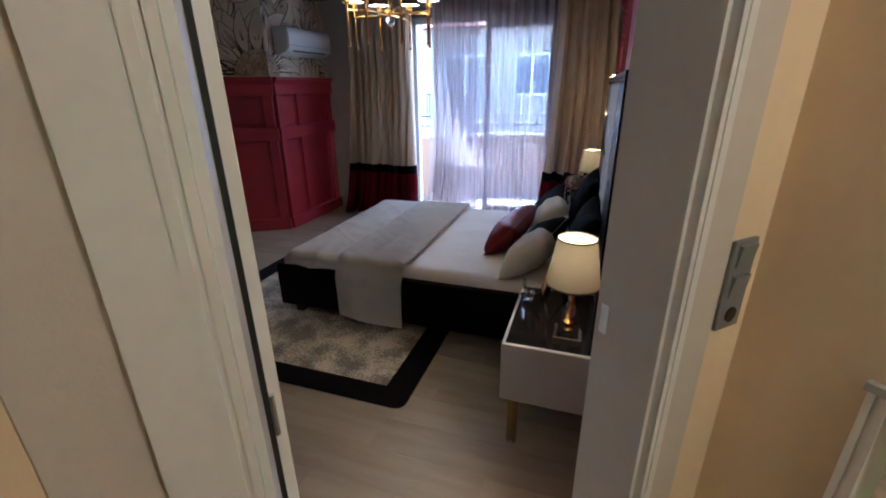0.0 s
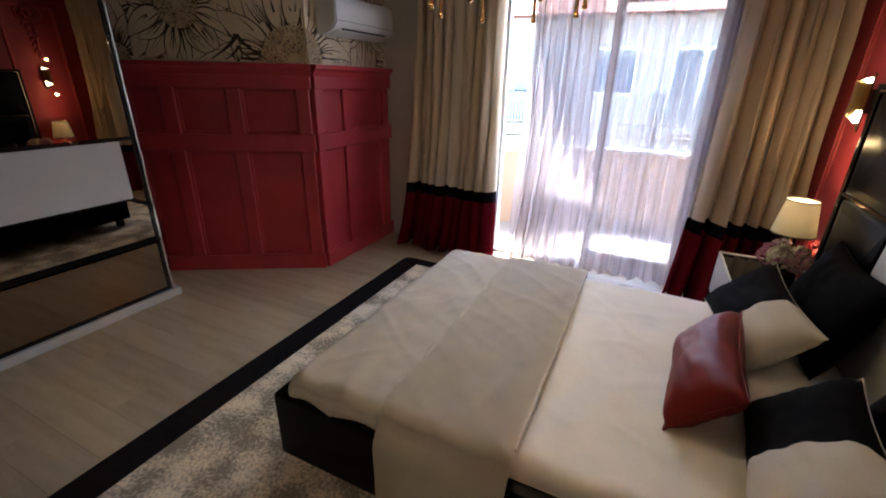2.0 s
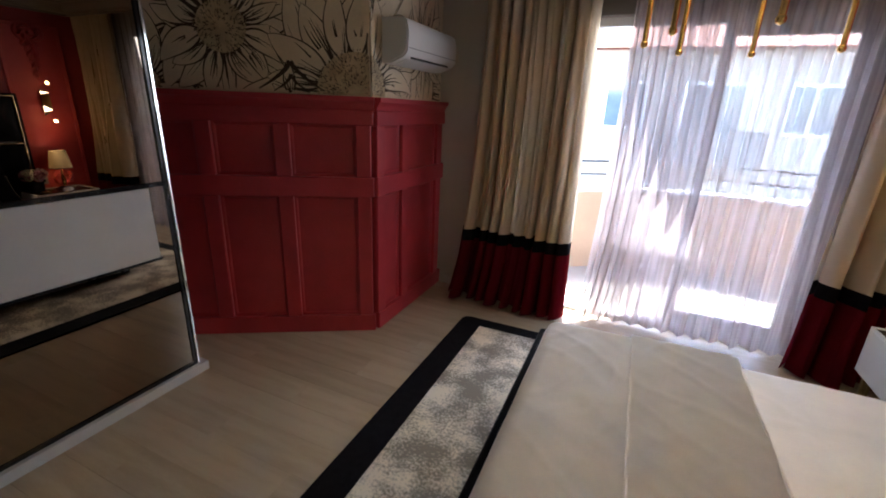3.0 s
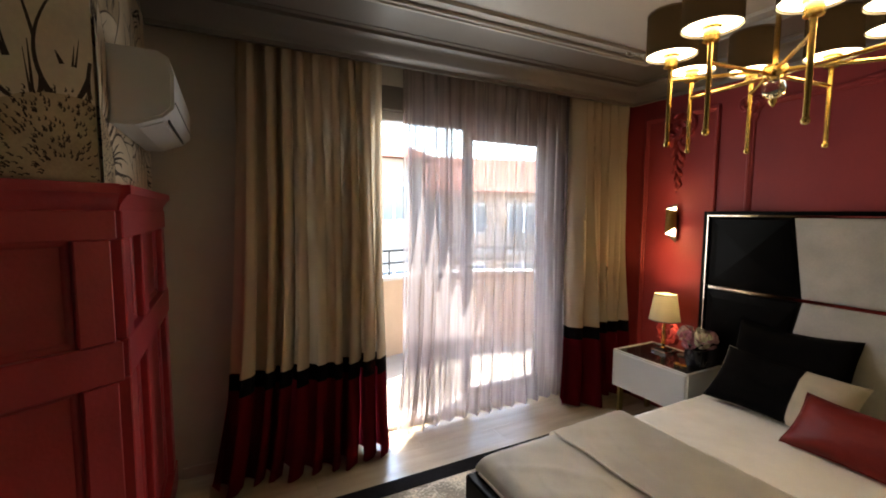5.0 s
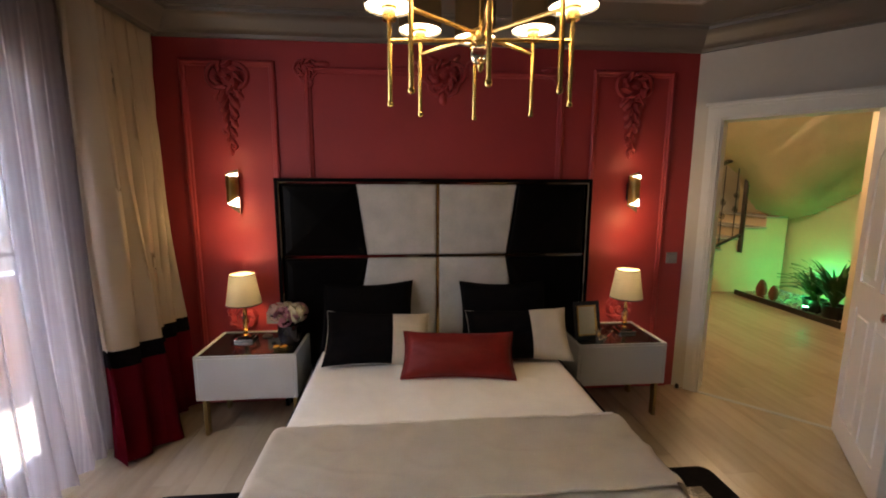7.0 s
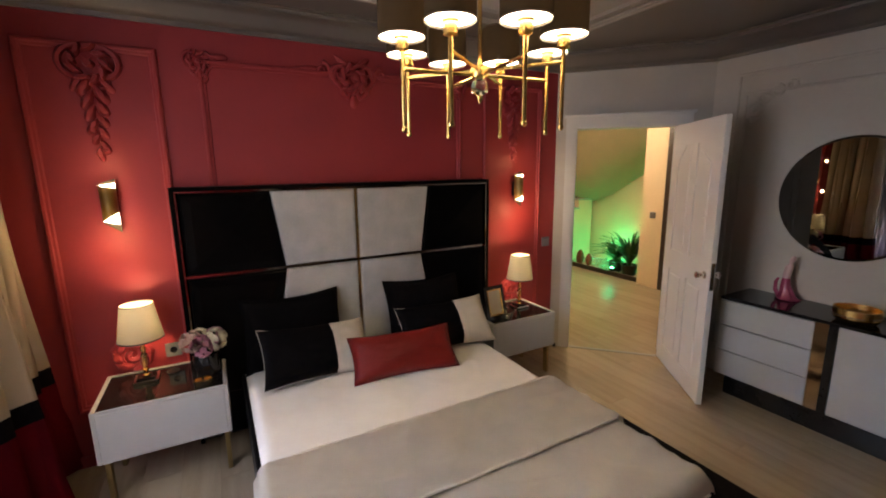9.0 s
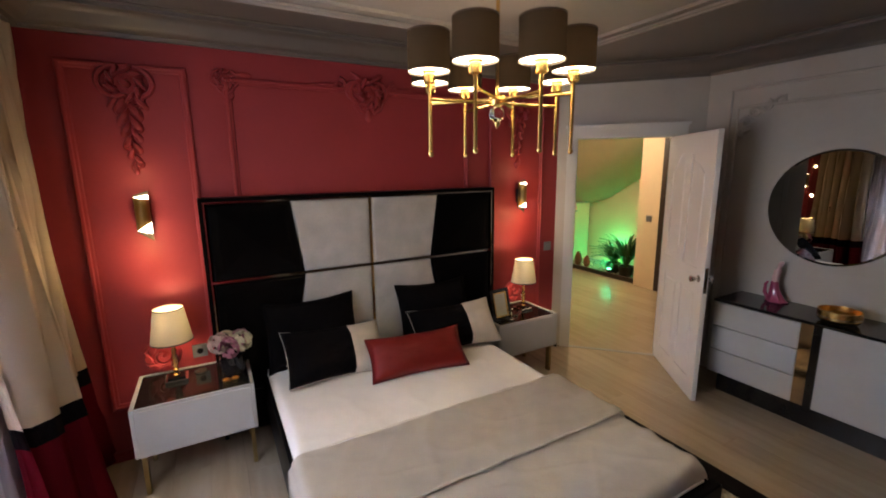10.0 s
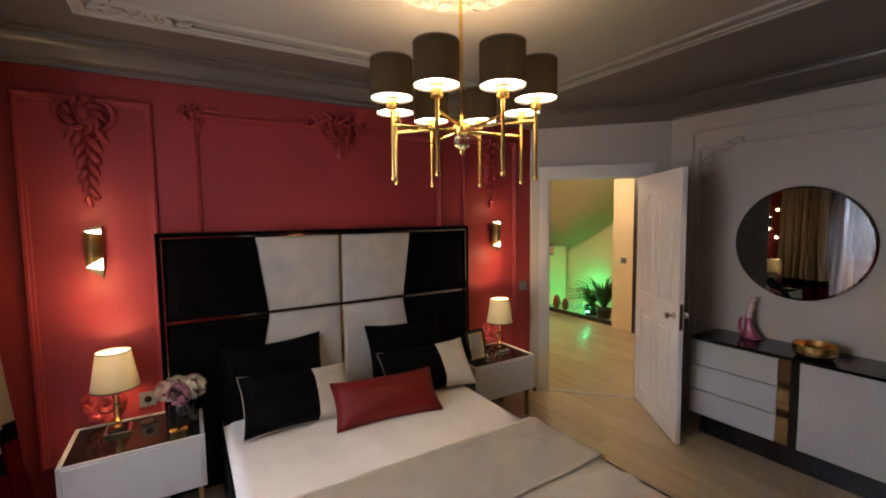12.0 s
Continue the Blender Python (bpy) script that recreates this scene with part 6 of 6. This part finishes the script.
mural = thing("mural", (0, 0, 0), "ink-drawn large sunflowers on cream wallpaper", "mural")
for put, clamp in ((put_A, clamp_A), (put_B, clamp_B)):
    me = bmesh.new()
    rnd = random.Random(11)
    # leaves behind the flowers
    for k in range(46):
        petal(me, rnd.uniform(-1.1, 1.45), rnd.uniform(1.68, 2.6), 0.0, rnd.uniform(0.25, 0.5), rnd.uniform(0.05, 0.09), rnd.uniform(0, 6.28), rnd.uniform(-0.6, 0.6), 0.0003 + 0.00008 * k, rnd, put, clamp, 7, 2 if k % 3 == 0 else 1)
    flower(me, 1.35, 1.72, 0.08, 0.36, 11, 4, put, clamp, 0.0042)
    flower(me, 0.42, 2.60, 0.10, 0.34, 11, 3, put, clamp, 0.0042)
    flower(me, -0.75, 2.05, 0.12, 0.40, 12, 5, put, clamp, 0.0042)
    flower(me, 0.88, 2.05, 0.145, 0.34, 12, 2, put, clamp, 0.0064)
    flower(me, 0.085, 1.70, 0.25, 0.50, 17, 1, put, clamp, 0.0086)
    # pointed leaf with dark hollows beside it
    petal(me, 0.50, 1.692, 0.0, 0.19, 0.035, radians(88), 0.0, 0.0120, rnd, put, clamp, 6, 1)
    for s in (-1, 1):
        ink_line(me, [(0.49 + s * 0.20 * q / 8, 1.875 - 0.165 * (q / 8) ** 0.7) for q in range(9)], 0.015, put, 0.0121)
        ink_line(me, [(0.49 + s * 0.11 * q / 8, 1.80 - 0.10 * (q / 8) ** 0.6) for q in range(9)], 0.010, put, 0.0121)
    drawing = part("drawing", me, M_INK, mural, smooth=0)
    drawing.data.materials.append(M_MURAL)
    drawing.data.materials.append(M_MURALT)


# ---- small things ----
def picture_frame(at, rz):
    t = thing("photo_frame", at, "black and gold photo frame standing on the nightstand", "photo frame", rz=rz)
    tilt = pose(0, 0, 0, -14, 0, 0)

    def leaned(bm):
        bmesh.ops.transform(bm, matrix=tilt, verts=bm.verts)
        return bm
    bm = bmesh.new()
    for a in ((-0.075, 0.075, -0.008, 0.008, 0.0, 0.022), (-0.075, 0.075, -0.008, 0.008, 0.178, 0.20), (-0.075, -0.053, -0.0078, 0.0078, 0.022, 0.178), (0.053, 0.075, -0.0078, 0.0078, 0.022, 0.178)):
        box(bm, *a)
    part("frame", leaned(bm), M_BLACKG, t)
    bm = bmesh.new()
    for a in ((-0.053, 0.053, -0.010, 0.004, 0.022, 0.029), (-0.053, 0.053, -0.010, 0.004, 0.171, 0.178), (-0.053, -0.046, -0.0098, 0.004, 0.029, 0.171), (0.046, 0.053, -0.0098, 0.004, 0.029, 0.171)):
        box(bm, *a)
    part("inner_trim", leaned(bm), M_GOLD, t, "gold inner trim")
    part("print", leaned(boxm(-0.046, 0.046, -0.004, 0.004, 0.029, 0.171)), material("pale_print", (0.50, 0.47, 0.36), rough=0.3, var=0.12, scale=20), t, "pale blank print")
    part("easel", tube(bmesh.new(), [(0, 0.03, 0.12), (0, 0.09, 0.002)], 0.004), M_BLACKG, t)
    return t


fr_ = picture_frame((-0.13, 2.475, 0.534), -84)
fr_.scale = (1.3, 1.3, 1.3)


def crystal_figure(at, rz, s=1.0):
    """A small cut-crystal swan."""
    t = thing("crystal_figurine", at, "small faceted clear crystal swan ornament", "ornament", rz=rz)
    bm = bmesh.new()
    bmesh.ops.create_icosphere(bm, subdivisions=1, radius=0.036 * s, matrix=Matrix.Translation((0, 0, 0.03 * s)) @ Matrix.Diagonal((1.3, 0.8, 0.8, 1)))
    tube(bm, [(0.035 * s, 0, 0.04 * s), (0.06 * s, 0, 0.06 * s), (0.055 * s, 0, 0.095 * s), (0.075 * s, 0, 0.10 * s)], 0.009 * s, 6, 0.6)
    for k in (-1, 1):
        tube(bm, [(0.01 * s, k * 0.025 * s, 0.04 * s), (-0.04 * s, k * 0.04 * s, 0.075 * s), (-0.07 * s, k * 0.035 * s, 0.085 * s)], 0.016 * s, 5, 0.3)
    part("body", bm, M_CRYSTAL, t, smooth=0)
    part("foot", lathe(bmesh.new(), [(0.022 * s, 0.0), (0.022 * s, 0.006 * s), (0.012 * s, 0.01 * s)], 12), M_CRYSTAL, t, smooth=0)
    return t


crystal_figure((-0.195, 2.41, 0.534), 120)


def flower_vase(at):
    t = thing("flower_vase", at, "black glass bowl of dusty pink and cream flowers", "vase")
    part("bowl", lathe(bmesh.new(), [(0.035, 0.0), (0.05, 0.01), (0.06, 0.05), (0.058, 0.095), (0.054, 0.095), (0.05, 0.06)], 24), M_BLACKG, t, "glossy black glass bowl")
    rnd = random.Random(5)
    for i, col in enumerate(((0.46, 0.42, 0.27), (0.42, 0.29, 0.24), (0.32, 0.12, 0.16), (0.45, 0.40, 0.27), (0.36, 0.18, 0.20))):
        a = i * 1.257 + 0.4
        cx_, cy_, cz_ = 0.055 * math.cos(a), 0.055 * math.sin(a), 0.145 + 0.012 * (i % 2)
        bm = bmesh.new()
        for k in range(46):
            d = Vector((rnd.gauss(0, 1), rnd.gauss(0, 1), rnd.gauss(0.3, 1))).normalized()
            c = Vector((cx_, cy_, cz_)) + d * 0.045
            u = d.orthogonal().normalized() * 0.016
            v = d.cross(u).normalized() * 0.013
            vs = [bm.verts.new(c + u), bm.verts.new(c + v + d * 0.005), bm.verts.new(c - u), bm.verts.new(c - v + d * 0.005)]
            bm.faces.new(vs)
            cc = bm.verts.new(c - d * 0.012)
            for q in range(4):
                bm.faces.new((vs[q], vs[(q + 1) % 4], cc))
        part("bloom", bm, material("petal", col, rough=0.8, var=0.25, scale=40), t, "dried hydrangea bloom", smooth=0)
    return t


fv = flower_vase((-0.03, 4.475, 0.534))
fv.scale = (1.25, 1.25, 1.35)
cd = thing("candle_holder", (-0.16, 4.50, 0.534), "small gold candle holder pair", "candle holder")
for k in (-1, 1):
    part("cup", lathe(bmesh.new(), [(0.014, 0.0), (0.02, 0.008), (0.022, 0.028), (0.018, 0.03), (0.016, 0.012)], 16, Matrix.Translation((0, 0.024 * k, 0))), M_GOLD, cd)
coin = thing("round_coaster", (0.10, 4.66, 0.534), "small dark round coaster on the nightstand", "coaster")
part("disc", lathe(bmesh.new(), [(0.032, 0.0), (0.034, 0.004), (0.032, 0.009), (0.004, 0.009)], 24), M_DARKWOOD, coin)

# figurine and bowl on the dresser
bm = lathe(bmesh.new(), [(0.07, 0.0), (0.08, 0.008), (0.06, 0.02), (0.042, 0.06), (0.03, 0.12), (0.024, 0.18), (0.028, 0.24), (0.03, 0.28), (0.012, 0.305), (0.022, 0.335), (0.018, 0.36), (0.004, 0.37)], 20)
for v in bm.verts:
    f = v.co.z
    v.co.x += 0.03 * math.sin(f * 9) + 0.010 * math.sin(math.atan2(v.co.y, v.co.x) * 5) * max(0, 1 - f * 4)
    v.co.y += 0.010 * math.cos(math.atan2(v.co.y, v.co.x) * 6) * max(0, 1 - f * 4)
tube(bm, [(0.03, 0, 0.02), (0.075, 0.0, 0.03), (0.10, 0.0, 0.07), (0.10, 0.0, 0.14), (0.085, 0, 0.17)], 0.022, 8, 0.4)
fig = part("porcelain_figurine", bm, M_PINK, None, "", (-1.36, 0.86, 0.765), 60)
tagged(fig, "rose-pink glazed porcelain figurine on the dresser", "figurine")
fig.scale = (0.84, 0.84, 0.84)
fig.data.materials.append(M_PALEPINK)
for p in fig.data.polygons:
    if p.center.z > 0.19:
        p.material_index = 1
bw = thing("gold_bowl", (-1.775, 1.02, 0.765), "low polished gold bowl on the dresser", "bowl")
part("bowl", lathe(bmesh.new(), [(0.07, 0.0), (0.09, 0.006), (0.105, 0.02), (0.11, 0.035), (0.108, 0.04), (0.112, 0.045), (0.112, 0.085), (0.106, 0.085), (0.103, 0.05), (0.06, 0.03)], 40), M_GOLD, bw)
part("band", lathe(bmesh.new(), [(0.1125, 0.040), (0.114, 0.042), (0.114, 0.046), (0.1125, 0.048)], 40, cap=False), M_BRONZE, bw)

# door stop by the red corner
ds = thing("floor_door_stop", (*on_door(0.05, -0.05), 0.0), "small chrome door stop on the floor", "door stop")
part("base", lathe(bmesh.new(), [(0.022, 0), (0.022, 0.01), (0.016, 0.012)], 18), M_CHROME, ds)
part("buffer", lathe(bmesh.new(), [(0.014, 0.012), (0.014, 0.035), (0.01, 0.038)], 16), M_IRON, ds)
bb = thing("baseboard", (0, 0, 0), "low skirting board along the walls", "skirting", kind="structure")
part("board", boxm(XR - 0.014, XR - 0.0005, 1.66, 2.38, 0, 0.07, 0.002), M_RED, bb)
part("board", boxm(XR - 0.014, XR - 0.0005, 4.575, YW, 0, 0.07, 0.002), M_RED, bb)
part("board", boxm(-3.2, WX0 - 0.02, YW - 0.014, YW - 0.0005, 0, 0.07, 0.002), M_GREIGE, bb)

# ---- floor planks ----
PW, PL = 0.193, 1.29
plank_shapes = {}


def plank_of(length):
    key = round(length, 2)
    if key not in plank_shapes:
        plank_shapes[key] = plank_mesh(PW - 0.0008, key - 0.0008)
        plank_shapes[key].materials.append(M_WOOD)
    return plank_shapes[key]


def floor_spans(y):
    """The stretches of x that the floor covers in the row at y."""
    if y > 1.66:
        return [(XL, XR + 0.01)] + ([(0.43, 4.05)] if y < 2.6 else [])
    if y > YM - 0.02:
        return [(XL, 4.05)]
    if y > -1.05:
        return [(-2.2, 4.05)]
    return [(1.25, 4.05)]


for i in range(int((YW + 0.05 + 2.0) / PW)):
    y = YW - 0.03 - PW * i
    shift = (i * 0.43) % 1.0 * PL
    for lo, hi in floor_spans(y):
        x = -4.9 - PL + shift
        while x < hi:
            a, b = max(x, lo), min(x + PL, hi)
            if b - a > 0.03:
                part("plank", plank_of(b - a), None, floor, at=((a + b) / 2, y, -0.0005))
            x += PL
